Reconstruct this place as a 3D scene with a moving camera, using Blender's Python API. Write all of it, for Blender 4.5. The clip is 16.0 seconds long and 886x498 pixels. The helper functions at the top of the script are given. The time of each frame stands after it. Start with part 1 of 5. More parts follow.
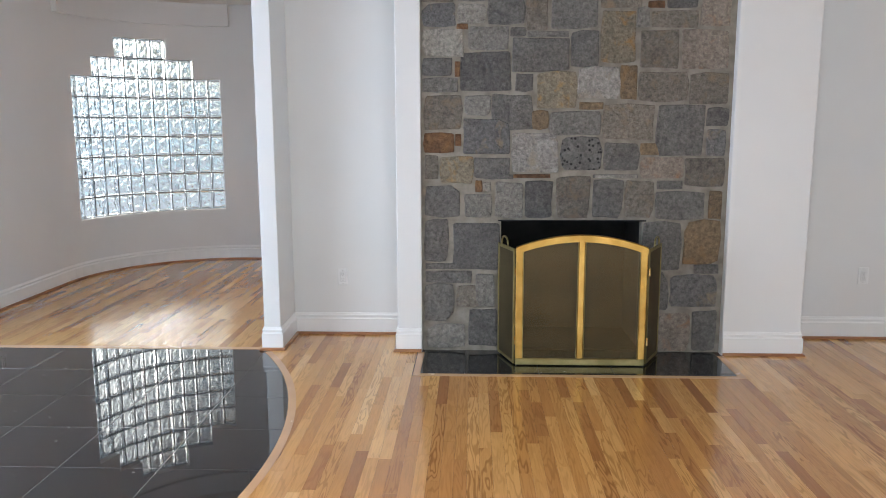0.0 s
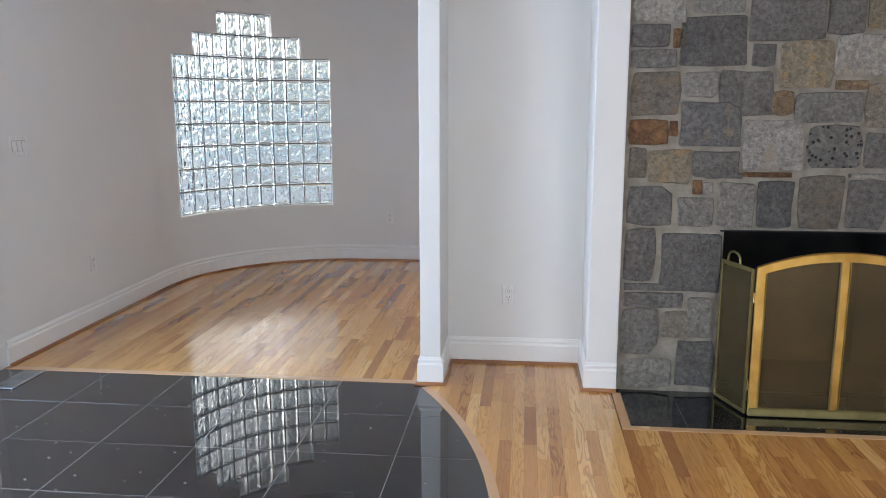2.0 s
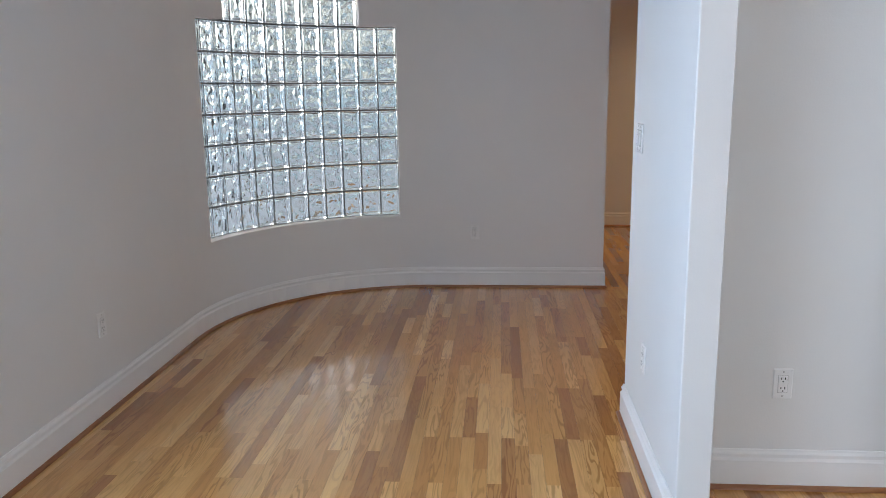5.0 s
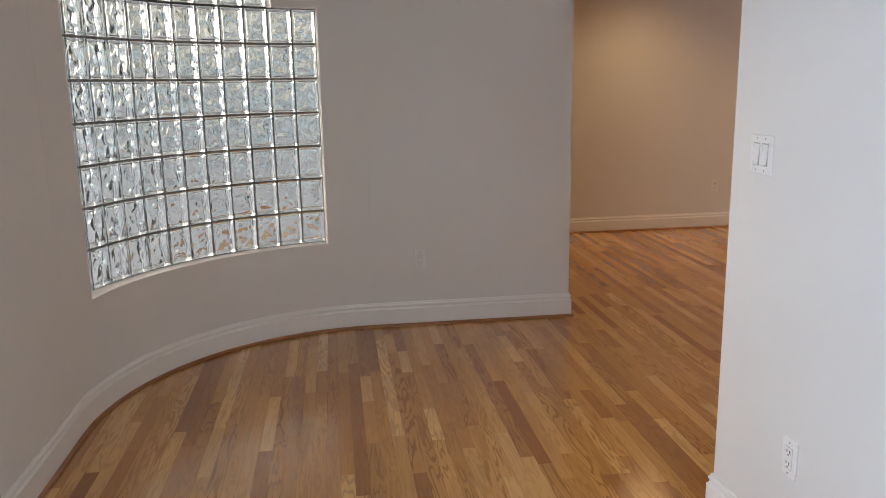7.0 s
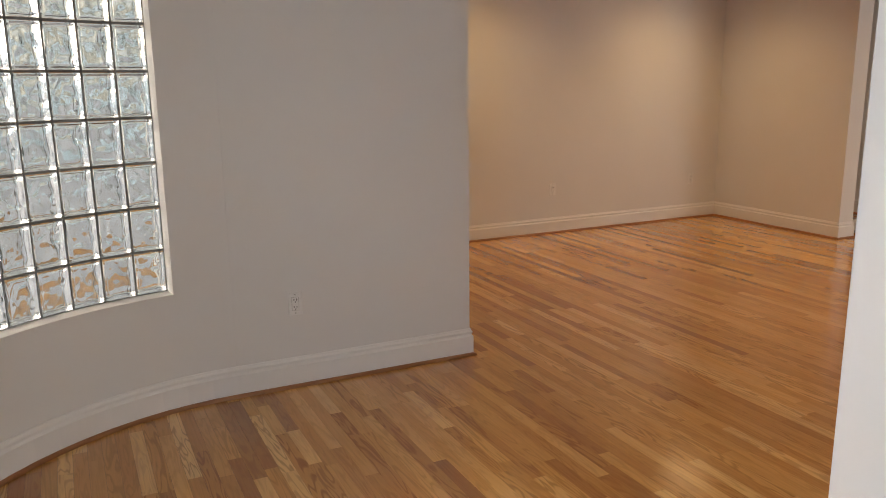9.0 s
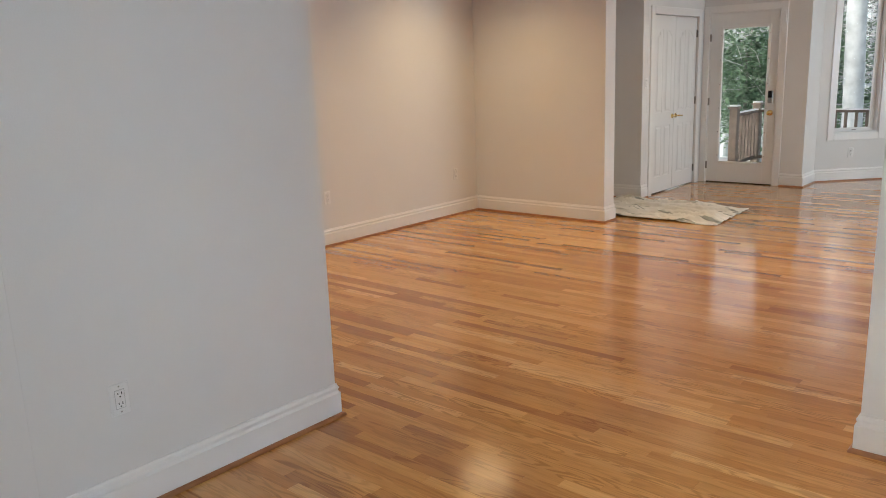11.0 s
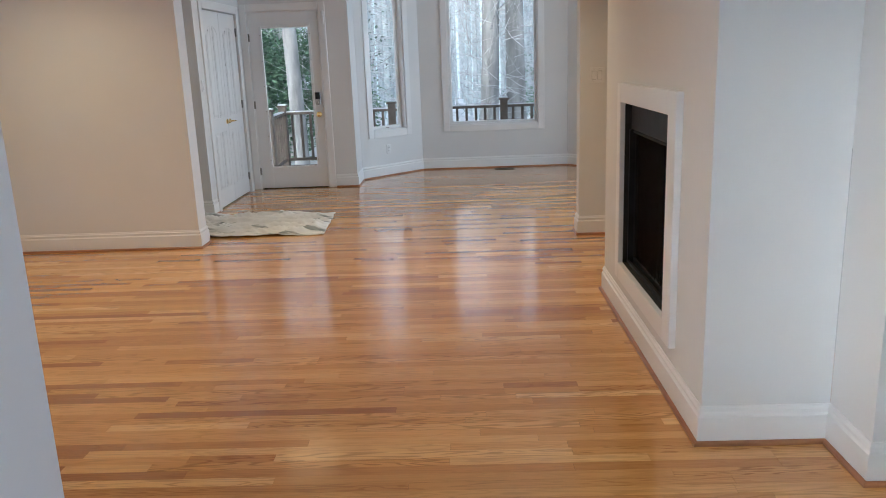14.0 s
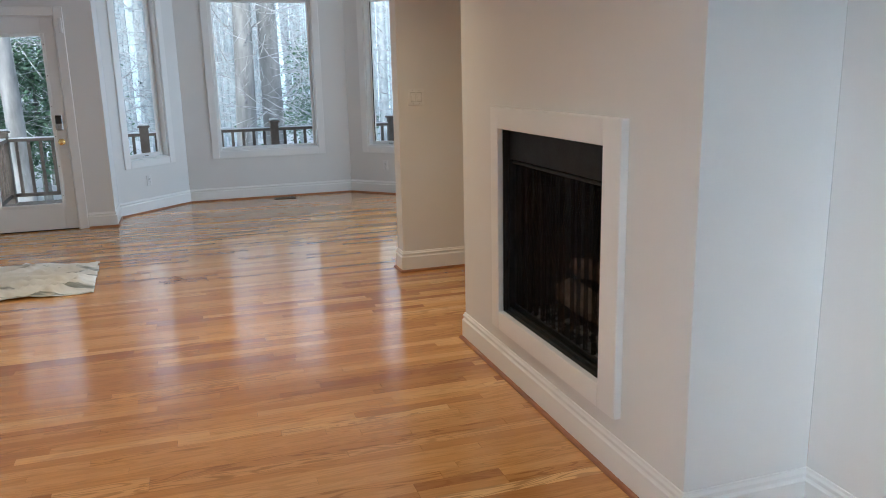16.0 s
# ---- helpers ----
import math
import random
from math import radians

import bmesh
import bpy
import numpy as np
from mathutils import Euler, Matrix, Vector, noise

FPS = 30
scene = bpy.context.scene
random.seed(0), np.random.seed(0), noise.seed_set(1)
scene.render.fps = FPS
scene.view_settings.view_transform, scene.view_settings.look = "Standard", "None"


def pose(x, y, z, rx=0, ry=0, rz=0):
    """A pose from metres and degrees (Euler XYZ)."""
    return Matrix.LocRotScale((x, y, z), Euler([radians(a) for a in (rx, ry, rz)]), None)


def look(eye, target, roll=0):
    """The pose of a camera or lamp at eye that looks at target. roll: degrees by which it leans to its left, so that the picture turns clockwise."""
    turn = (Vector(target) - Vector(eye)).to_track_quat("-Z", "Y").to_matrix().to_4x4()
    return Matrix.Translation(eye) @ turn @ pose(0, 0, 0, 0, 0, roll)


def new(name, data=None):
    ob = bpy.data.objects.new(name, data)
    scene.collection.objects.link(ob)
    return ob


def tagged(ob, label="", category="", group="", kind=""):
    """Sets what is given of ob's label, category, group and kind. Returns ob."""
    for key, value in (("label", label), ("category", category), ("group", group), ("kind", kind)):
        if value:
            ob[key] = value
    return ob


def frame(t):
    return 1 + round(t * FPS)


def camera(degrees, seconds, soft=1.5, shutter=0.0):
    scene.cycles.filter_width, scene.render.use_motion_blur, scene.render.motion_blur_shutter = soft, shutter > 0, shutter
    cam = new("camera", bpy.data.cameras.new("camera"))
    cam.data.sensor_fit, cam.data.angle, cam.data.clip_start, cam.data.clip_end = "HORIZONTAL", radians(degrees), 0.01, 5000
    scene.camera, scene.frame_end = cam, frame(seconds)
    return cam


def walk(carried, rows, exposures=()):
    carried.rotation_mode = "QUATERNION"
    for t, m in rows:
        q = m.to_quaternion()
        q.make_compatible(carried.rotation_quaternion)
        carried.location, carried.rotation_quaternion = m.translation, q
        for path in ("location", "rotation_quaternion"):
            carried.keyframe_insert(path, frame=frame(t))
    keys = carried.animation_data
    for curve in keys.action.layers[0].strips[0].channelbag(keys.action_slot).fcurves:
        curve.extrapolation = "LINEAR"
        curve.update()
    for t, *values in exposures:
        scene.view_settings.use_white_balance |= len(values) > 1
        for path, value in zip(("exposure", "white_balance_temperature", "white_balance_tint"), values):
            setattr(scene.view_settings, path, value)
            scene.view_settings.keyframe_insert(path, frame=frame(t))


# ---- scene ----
cam = camera(59.3, 16.0, soft=1.0)
ROWS = [
    (0, 0.037, -0.006, 1.516, 80.69, 0.16, 2.21),
    (0.5, -0.183, 0.204, 1.513, 80.41, 0.08, 2.87),
    (1, -0.384, 0.440, 1.503, 80.09, 0.08, 3.82),
    (1.5, -0.582, 0.699, 1.502, 79.91, 0.11, 4.95),
    (2, -0.803, 0.946, 1.499, 79.78, 0.08, 6.05),
    (2.5, -0.983, 1.210, 1.495, 79.72, 0.16, 6.94),
    (3, -1.147, 1.478, 1.494, 79.61, 0.29, 7.37),
    (3.5, -1.358, 1.743, 1.501, 79.31, 0.43, 7.32),
    (4, -1.549, 2.047, 1.484, 79.03, 0.61, 6.76),
    (6.5, -2.499, 3.421, 1.531, 78.01, 0.82, -4.00),
    (7, -2.642, 3.703, 1.525, 78.00, 0.96, -7.99),
    (7.5, -2.756, 3.973, 1.522, 77.99, 0.99, -12.66),
    (8, -2.885, 4.260, 1.518, 77.82, 0.91, -17.41),
    (10.5, -3.283, 5.678, 1.504, 77.73, 1.48, -42.40),
    (11, -3.306, 5.969, 1.514, 77.15, 2.05, -49.46),
    (11.5, -3.244, 6.270, 1.500, 76.53, 1.75, -54.07),
    (12, -3.190, 6.522, 1.486, 76.30, 1.62, -60.01),
    (12.5, -3.175, 6.788, 1.489, 75.84, 2.10, -67.53),
    (13, -3.133, 7.041, 1.486, 75.72, 2.19, -73.20),
    (13.5, -3.014, 7.250, 1.484, 76.14, 2.12, -80.09),
    (14, -2.912, 7.473, 1.479, 76.26, 2.11, -88.75),
    (14.5, -2.735, 7.639, 1.466, 76.23, 1.90, -94.71),
    (15, -2.519, 7.754, 1.472, 76.41, 1.87, -99.68),
    (15.5, -2.279, 7.893, 1.482, 76.72, 1.63, -104.63),
    (16, -2.057, 7.996, 1.485, 77.13, 1.30, -108.14),
]
EXPOSURES = [(0.0, 0.82, 6600, 15), (4.0, 0.50, 6450, 15), (6.5, 0.34, 7150, 19), (8.0, 0.30, 8300, 22), (10.5, 0.95, 7050, 12), (11.5, 1.02, 6200, 9), (12.5, 0.98, 6000, 8), (14.5, 0.95, 5450, 6), (16.0, 0.94, 5400, 5)]
walk(cam, [(t, pose(x, y, z, rx, ry, rz)) for t, x, y, z, rx, ry, rz in ROWS], EXPOSURES)

# ---------- sky, sun and the light of the openings ----------
world = bpy.data.worlds.new("sky")
scene.world = world
world.use_nodes = True
wn = world.node_tree.nodes
sky = wn.new("ShaderNodeTexSky")
sky.sky_type, sky.sun_disc = "NISHITA", False
sky.sun_elevation, sky.sun_rotation = radians(10), radians(302)
sky.dust_density = 4.0
wn["Background"].inputs["Strength"].default_value = 0.15
grey_cloud = wn.new("ShaderNodeHueSaturation")
grey_cloud.inputs["Saturation"].default_value, grey_cloud.inputs["Value"].default_value = 0.42, 1.5
world.node_tree.links.new(sky.outputs[0], grey_cloud.inputs["Color"])
world.node_tree.links.new(grey_cloud.outputs[0], wn["Background"].inputs["Color"])


def lamp(name, kind, m, energy, colour, **more):
    data = bpy.data.lights.new(name, kind)
    data.energy, data.color = energy, colour
    if kind == "SUN":
        data.angle = radians(more["angle"])
    if kind == "AREA":
        data.shape, data.size, data.size_y = "RECTANGLE", more["w"], more["h"]
    if kind == "SPOT":
        data.spot_size, data.spot_blend, data.shadow_soft_size = radians(more["cone"]), more["blend"], more["soft"]
    ob = new(name, data)
    ob.matrix_world = m
    return ob


DAY = (0.73, 0.88, 1.0)
WARM = (1.0, 0.74, 0.42)
SUN_WAY = Vector((3.1, -1.95, -0.36))
lamp("sun", "SUN", look(-SUN_WAY, (0, 0, 0)), 0.42, (0.56, 0.75, 1.0), angle=20)
# area lamps standing in for skylight in the windows behind the walk
for sx, se in ((-1.3, 24), (1.9, 46)):
    lamp("window_sky_fill", "AREA", look((sx, -2.42, 1.5), (sx, 3, 1.2)), se, DAY, w=2.0, h=1.9)
# added fill: lamp in an unseen west window, brightens the west-facing walls
lamp("window_sky_fill", "AREA", look((-3.91, 2.2, 1.4), (0, 2.6, 1.2)), 36, (0.70, 0.85, 1.0), w=2.3, h=1.9)
# fill lamp added in the front door's glass, tinted to cool the partition
lamp("door_sky_fill", "AREA", look((-3.91, 4.41, 1.1), (0, 4.5, 1.1)), 14, (0.44, 0.69, 1.0), w=0.66, h=1.6)
# added fill: lamp in an unseen south window, lifts the dark breakfast room
lamp("window_sky_fill", "AREA", look((5.3, 2.53, 1.55), (5.4, 7, 1.2)), 44, DAY, w=2.4, h=1.6)
# recessed lamps of the dining and breakfast room ceilings; those at y 7.35 and 7.75 are added to brighten the chase and
# stub walls
for lx, ly, e in ((0.30, 10.5, 46), (2.45, 10.5, 46), (0.30, 7.75, 20), (2.54, 8.7, 16), (2.54, 7.35, 62), (4.54, 9.18, 20)):
    lamp("downlight", "SPOT", look((lx, ly, 2.70), (lx, ly + 0.01, 0)), e, WARM, cone=140, blend=1.0, soft=0.26)


# ---------- building helpers ----------
def part(name, bm, material, parent=None, label="", smooth=False):
    me = bpy.data.meshes.new(name)
    bmesh.ops.recalc_face_normals(bm, faces=bm.faces)
    if smooth:
        for f in bm.faces:
            f.smooth = True
    bm.to_mesh(me)
    bm.free()
    me.materials.append(material)
    ob = new(name, me)
    if parent is not None:
        ob.parent = parent
    if label:
        ob["label"] = label
    return ob


def thing(name, label, category, group="", kind="", m=None):
    ob = new(name)
    if m is not None:
        ob.matrix_world = m
    return tagged(ob, label, category, group, kind)


def box(bm, x0, y0, z0, x1, y1, z1, bevel=0.0, m=None, seg=1):
    r = bmesh.ops.create_cube(bm, size=1.0)
    vs = r["verts"]
    for v in vs:
        v.co = Vector(((x0 + x1) / 2 + v.co.x * (x1 - x0), (y0 + y1) / 2 + v.co.y * (y1 - y0), (z0 + z1) / 2 + v.co.z * (z1 - z0)))
    if bevel:
        es = list({e for v in vs for e in v.link_edges})
        res = bmesh.ops.bevel(bm, geom=es, offset=bevel, segments=seg, affect="EDGES", profile=0.6)
        vs = list({v for f in res["faces"] for v in f.verts} | {v for v in vs if v.is_valid})
    if m is not None:
        bmesh.ops.transform(bm, matrix=m, verts=vs)
    return bm


def boxed(*a, **k):
    return box(bmesh.new(), *a, **k)


def rod(bm, a, b, r, n=10, r2=None):
    a, b = Vector(a), Vector(b)
    m = Matrix.Translation((a + b) / 2) @ (b - a).to_track_quat("Z", "Y").to_matrix().to_4x4()
    bmesh.ops.create_cone(bm, cap_ends=True, segments=n, radius1=r, radius2=r if r2 is None else r2, depth=(b - a).length, matrix=m)
    return bm


def sweep(bm, path, profile, closed=False):
    """Sweeps (offset to the left, height) along a plan path with mitred corners."""
    pts = [Vector(p) for p in path]
    n = len(pts)
    rings = []
    for i, p in enumerate(pts):
        a = (pts[i] - pts[i - 1]).normalized() if i or closed else None
        b = (pts[(i + 1) % n] - pts[i]).normalized() if i < n - 1 or closed else None
        a, b = a or b, b or a
        na, nb = Vector((-a.y, a.x)), Vector((-b.y, b.x))
        mit = (na + nb) / (1 + na.dot(nb))
        rings.append([bm.verts.new((p.x + mit.x * o, p.y + mit.y * o, z)) for o, z in profile])
    k = len(profile)
    for i in range(n if closed else n - 1):
        r, s = rings[i], rings[(i + 1) % n]
        for j in range(k - 1):
            bm.faces.new((r[j], s[j], s[j + 1], r[j + 1]))
    if not closed:
        bm.faces.new(rings[0])
        bm.faces.new(rings[-1][::-1])
    return bm


def prism(bm, poly, z0, z1, lip=0.0):
    """A plate from a convex plan polygon, its top edge chamfered by lip."""
    c = sum((Vector(p) for p in poly), Vector((0, 0))) / len(poly)
    low = [bm.verts.new((x, y, z0)) for x, y in poly]
    mid = [bm.verts.new((x, y, z1 - lip * 0.7)) for x, y in poly]
    top = []
    for x, y in poly:
        d = (c - Vector((x, y)))
        d = d.normalized() * min(lip * 1.3, d.length * 0.5)
        top.append(bm.verts.new((x + d.x, y + d.y, z1)))
    n = len(poly)
    for i in range(n):
        j = (i + 1) % n
        bm.faces.new((low[i], low[j], mid[j], mid[i]))
        bm.faces.new((mid[i], mid[j], top[j], top[i]))
    bm.faces.new(top)
    return bm


# ---------- materials ----------
def nodes_of(name, rough=0.5, metal=0.0, spec=0.5):
    mat = bpy.data.materials.new(name)
    mat.use_nodes = True
    nt = mat.node_tree
    b = nt.nodes["Principled BSDF"]
    b.inputs["Roughness"].default_value, b.inputs["Metallic"].default_value = rough, metal
    b.inputs["Specular IOR Level"].default_value = spec
    return mat, nt, b


def noise_node(nt, scale, detail=4.0, rough=0.55, stretch=None, coord="Object"):
    tc = nt.nodes.new("ShaderNodeTexCoord")
    mp = nt.nodes.new("ShaderNodeMapping")
    if stretch:
        mp.inputs["Scale"].default_value = stretch
    no = nt.nodes.new("ShaderNodeTexNoise")
    no.inputs["Scale"].default_value, no.inputs["Detail"].default_value, no.inputs["Roughness"].default_value = scale, detail, rough
    nt.links.new(tc.outputs[coord], mp.inputs[0])
    nt.links.new(mp.outputs[0], no.inputs["Vector"])
    return no, mp


def ramp_node(nt, src, stops):
    r = nt.nodes.new("ShaderNodeValToRGB")
    el = r.color_ramp.elements
    while len(el) < len(stops):
        el.new(0.5)
    for e, (p, c) in zip(el, stops):
        e.position, e.color = p, (*c, 1)
    nt.links.new(src, r.inputs[0])
    return r


def bump_node(nt, b, src, strength, dist, last=None):
    bu = nt.nodes.new("ShaderNodeBump")
    bu.inputs["Strength"].default_value, bu.inputs["Distance"].default_value = strength, dist
    nt.links.new(src, bu.inputs["Height"])
    if last is not None:
        nt.links.new(last.outputs[0], bu.inputs["Normal"])
    nt.links.new(bu.outputs[0], b.inputs["Normal"])
    return bu


def mixed(nt, fac, a, b, kind="MIX"):
    m = nt.nodes.new("ShaderNodeMix")
    m.data_type, m.blend_type = "RGBA", kind
    for sock, v in ((m.inputs["Factor"], fac), (m.inputs["A"], a), (m.inputs["B"], b)):
        if isinstance(v, (int, float)):
            sock.default_value = v
        elif isinstance(v, tuple):
            sock.default_value = (*v, 1)
        else:
            nt.links.new(v, sock)
    return m.outputs["Result"]


def plain(name, lo, hi, scale=6.0, rough=0.5, metal=0.0, bump=0.0, bscale=60.0, spec=0.5, stretch=None, fine=True):
    mat, nt, b = nodes_of(name, rough, metal, spec)
    n1, _ = noise_node(nt, scale, stretch=stretch)
    r = ramp_node(nt, n1.outputs["Fac"], [(0.35, lo), (0.65, hi)])
    nt.links.new(r.outputs[0], b.inputs["Base Color"])
    n2, _ = noise_node(nt, bscale, 3.0, stretch=stretch)
    rr = nt.nodes.new("ShaderNodeMapRange")
    rr.inputs["To Min"].default_value, rr.inputs["To Max"].default_value = max(rough - 0.06, 0.02), rough + 0.08
    nt.links.new(n2.outputs["Fac"], rr.inputs["Value"])
    nt.links.new(rr.outputs[0], b.inputs["Roughness"])
    if bump:
        bump_node(nt, b, n2.outputs["Fac"], bump, 0.004)
    return mat


paint = plain("wall_paint", (0.745, 0.74, 0.725), (0.78, 0.775, 0.76), 0.8, 0.62, bump=0.12, bscale=160, spec=0.3)
ceil_paint = plain("ceiling_paint", (0.80, 0.79, 0.77), (0.83, 0.82, 0.80), 1.0, 0.75, bump=0.1, bscale=200, spec=0.2)
trim_paint = plain("trim_enamel", (0.82, 0.815, 0.80), (0.85, 0.845, 0.83), 2.0, 0.32, bump=0.03, bscale=90)
door_paint = plain("door_enamel", (0.80, 0.80, 0.79), (0.83, 0.83, 0.82), 2.0, 0.3, bump=0.04, bscale=50)
plate_white = plain("white_plastic", (0.79, 0.79, 0.78), (0.82, 0.82, 0.81), 30, 0.28)
# grey that paints the shadow line round rockers and receptacles
gap_shade = plain("painted_gap_shade", (0.42, 0.42, 0.41), (0.50, 0.50, 0.49), 30, 0.5)
slot_dark = plain("dark_slot", (0.015, 0.015, 0.015), (0.03, 0.03, 0.03), 30, 0.6)
brass = plain("aged_brass", (0.36, 0.205, 0.05), (0.50, 0.305, 0.085), 9, 0.33, 1.0, 0.05, 120)
brass_dull = plain("dull_brass", (0.22, 0.18, 0.075), (0.33, 0.27, 0.12), 9, 0.42, 0.9, 0.05, 120)
brass_bright = plain("polished_brass", (0.86, 0.62, 0.24), (0.92, 0.70, 0.32), 9, 0.16, 1.0)
steel = plain("grey_metal", (0.30, 0.29, 0.27), (0.42, 0.41, 0.39), 14, 0.4, 0.8)
black_metal = plain("black_metal", (0.006, 0.006, 0.0065), (0.014, 0.014, 0.015), 12, 0.5, 0.0, 0.06, 90, spec=0.22)
hinge_metal = plain("hinge_metal", (0.20, 0.19, 0.17), (0.30, 0.28, 0.25), 20, 0.4, 0.8)
soot = plain("sooted_brick", (0.008, 0.008, 0.008), (0.022, 0.02, 0.018), 5, 0.9, bump=0.4, bscale=25)
grout = plain("grey_grout", (0.19, 0.19, 0.185), (0.27, 0.27, 0.26), 30, 0.8, bump=0.2)
mortar = plain("lime_mortar", (0.22, 0.20, 0.167), (0.325, 0.298, 0.252), 14, 0.9, bump=0.8, bscale=70, spec=0.2)
under = plain("floor_gap", (0.035, 0.02, 0.01), (0.05, 0.03, 0.015), 10, 0.8)
oak_trim = plain("oak_moulding", (0.27, 0.105, 0.04), (0.38, 0.165, 0.065), 5, 0.3, stretch=(1, 1, 6))
oak_border = plain("pale_oak_border", (0.56, 0.325, 0.17), (0.62, 0.375, 0.205), 2.5, 0.24, bscale=6)
log_bark = plain("ceramic_log", (0.06, 0.04, 0.03), (0.30, 0.21, 0.15), 12, 0.9, bump=1.0, bscale=40)
ember = plain("ash_grey_embers", (0.12, 0.12, 0.12), (0.38, 0.37, 0.36), 40, 0.9, bump=1.0, bscale=60)
deck_paint = plain("taupe_rail_paint", (0.155, 0.125, 0.10), (0.21, 0.175, 0.145), 7, 0.55, bump=0.15, bscale=60)
deck_board = plain("weathered_deck", (0.22, 0.19, 0.165), (0.34, 0.31, 0.28), 3, 0.7, bump=0.2, bscale=40)
snow = plain("snow", (0.78, 0.80, 0.84), (0.88, 0.89, 0.92), 1.5, 0.8, bump=0.5, bscale=12, spec=0.2)
bark = plain("grey_bark", (0.25, 0.25, 0.245), (0.46, 0.46, 0.45), 5, 0.9, bump=1.0, bscale=22, stretch=(1, 1, 0.25))
pale_bark = plain("pale_bark", (0.32, 0.315, 0.305), (0.62, 0.62, 0.61), 9, 0.9, bump=1.0, bscale=26, stretch=(1, 1, 0.3))
leaf = plain("evergreen_leaf", (0.10, 0.19, 0.115), (0.22, 0.34, 0.22), 2, 0.45)
leaf_dark = plain("dark_conifer", (0.10, 0.14, 0.12), (0.19, 0.25, 0.21), 2, 0.6)
twig = plain("snow_dusted_twig", (0.36, 0.37, 0.375), (0.80, 0.82, 0.85), 6, 0.85)
# bark paled towards blue: distance haze painted into the trunk colour
haze_bark = plain("far_bark_painted_haze", (0.42, 0.475, 0.50), (0.64, 0.70, 0.72), 3, 0.9)
keypad_black = plain("keypad_black", (0.012, 0.012, 0.014), (0.02, 0.02, 0.022), 10, 0.12)
vent_brown = plain("brown_register", (0.05, 0.032, 0.018), (0.085, 0.055, 0.03), 12, 0.4, 0.4)


def oak_floor():
    mat, nt, b = nodes_of("oak_strip_floor", 0.2, 0.0, 0.22)
    inf, geo = nt.nodes.new("ShaderNodeObjectInfo"), nt.nodes.new("ShaderNodeNewGeometry")
    add = nt.nodes.new("ShaderNodeMath")
    add.operation = "ADD"
    nt.links.new(inf.outputs["Random"], add.inputs[0])
    nt.links.new(geo.outputs["Random Per Island"], add.inputs[1])
    fr = nt.nodes.new("ShaderNodeMath")
    fr.operation = "FRACT"
    nt.links.new(add.outputs[0], fr.inputs[0])
    tone = ramp_node(nt, fr.outputs[0], [(0.0, (0.38, 0.156, 0.047)), (0.14, (0.53, 0.240, 0.072)), (0.5, (0.645, 0.322, 0.099)), (0.82, (0.74, 0.395, 0.132)), (1.0, (0.85, 0.505, 0.20))])
    # each board takes its own piece of the grain
    off = nt.nodes.new("ShaderNodeMath")
    off.operation = "MULTIPLY"
    off.inputs[1].default_value = 37.0
    nt.links.new(fr.outputs[0], off.inputs[0])
    cx = nt.nodes.new("ShaderNodeCombineXYZ")
    nt.links.new(off.outputs[0], cx.inputs["X"])
    nt.links.new(off.outputs[0], cx.inputs["Z"])

    def moved(scale, stretch, detail, dist=0.0):
        no, mp = noise_node(nt, scale, detail, 0.6, stretch)
        mp.inputs["Location"].default_value = (0, 0, 0)
        nt.links.new(geo.outputs["Position"], mp.inputs[0])
        nt.links.new(cx.outputs[0], mp.inputs["Location"])
        no.inputs["Distortion"].default_value = dist
        return no
    grain = moved(30, (3.2, 0.16, 1), 6, 0.6)
    rings = moved(7, (2.4, 0.24, 1), 2, 0.4)
    wv = nt.nodes.new("ShaderNodeMath")
    wv.operation = "MULTIPLY"
    wv.inputs[1].default_value = 52.0
    nt.links.new(rings.outputs["Fac"], wv.inputs[0])
    si = nt.nodes.new("ShaderNodeMath")
    si.operation = "SINE"
    nt.links.new(wv.outputs[0], si.inputs[0])
    half = nt.nodes.new("ShaderNodeMath")
    half.operation = "MULTIPLY_ADD"
    half.inputs[1].default_value, half.inputs[2].default_value = 0.5, 0.5
    nt.links.new(si.outputs[0], half.inputs[0])
    r1 = ramp_node(nt, grain.outputs["Fac"], [(0.36, (0.52, 0.46, 0.38)), (0.56, (1, 1, 1))])
    r2 = ramp_node(nt, half.outputs[0], [(0.04, (0.50, 0.42, 0.34)), (0.45, (1, 1, 1))])
    # some boards are plain-sawn with strong figure, others nearly plain
    seven = nt.nodes.new("ShaderNodeMath")
    seven.operation = "MULTIPLY"
    seven.inputs[1].default_value = 7.0
    nt.links.new(fr.outputs[0], seven.inputs[0])
    own = nt.nodes.new("ShaderNodeMath")
    own.operation = "FRACT"
    nt.links.new(seven.outputs[0], own.inputs[0])
    figure = ramp_node(nt, own.outputs[0], [(0.0, (0.12, 0.12, 0.12)), (0.6, (0.32, 0.32, 0.32)), (1.0, (0.75, 0.75, 0.75))])
    c = mixed(nt, 0.22, tone.outputs[0], r1.outputs[0], "MULTIPLY")
    c = mixed(nt, figure.outputs[0], c, r2.outputs[0], "MULTIPLY")
    big, _ = noise_node(nt, 0.7, 2)
    r3 = ramp_node(nt, big.outputs["Fac"], [(0.3, (0.93, 0.92, 0.90)), (0.7, (1.04, 1.03, 1.0))])
    c = mixed(nt, 1.0, c, r3.outputs[0], "MULTIPLY")
    nt.links.new(c, b.inputs["Base Color"])
    wob = moved(9, (1.0, 0.35, 1), 2)
    rr = nt.nodes.new("ShaderNodeMapRange")
    rr.inputs["To Min"].default_value, rr.inputs["To Max"].default_value = 0.14, 0.19
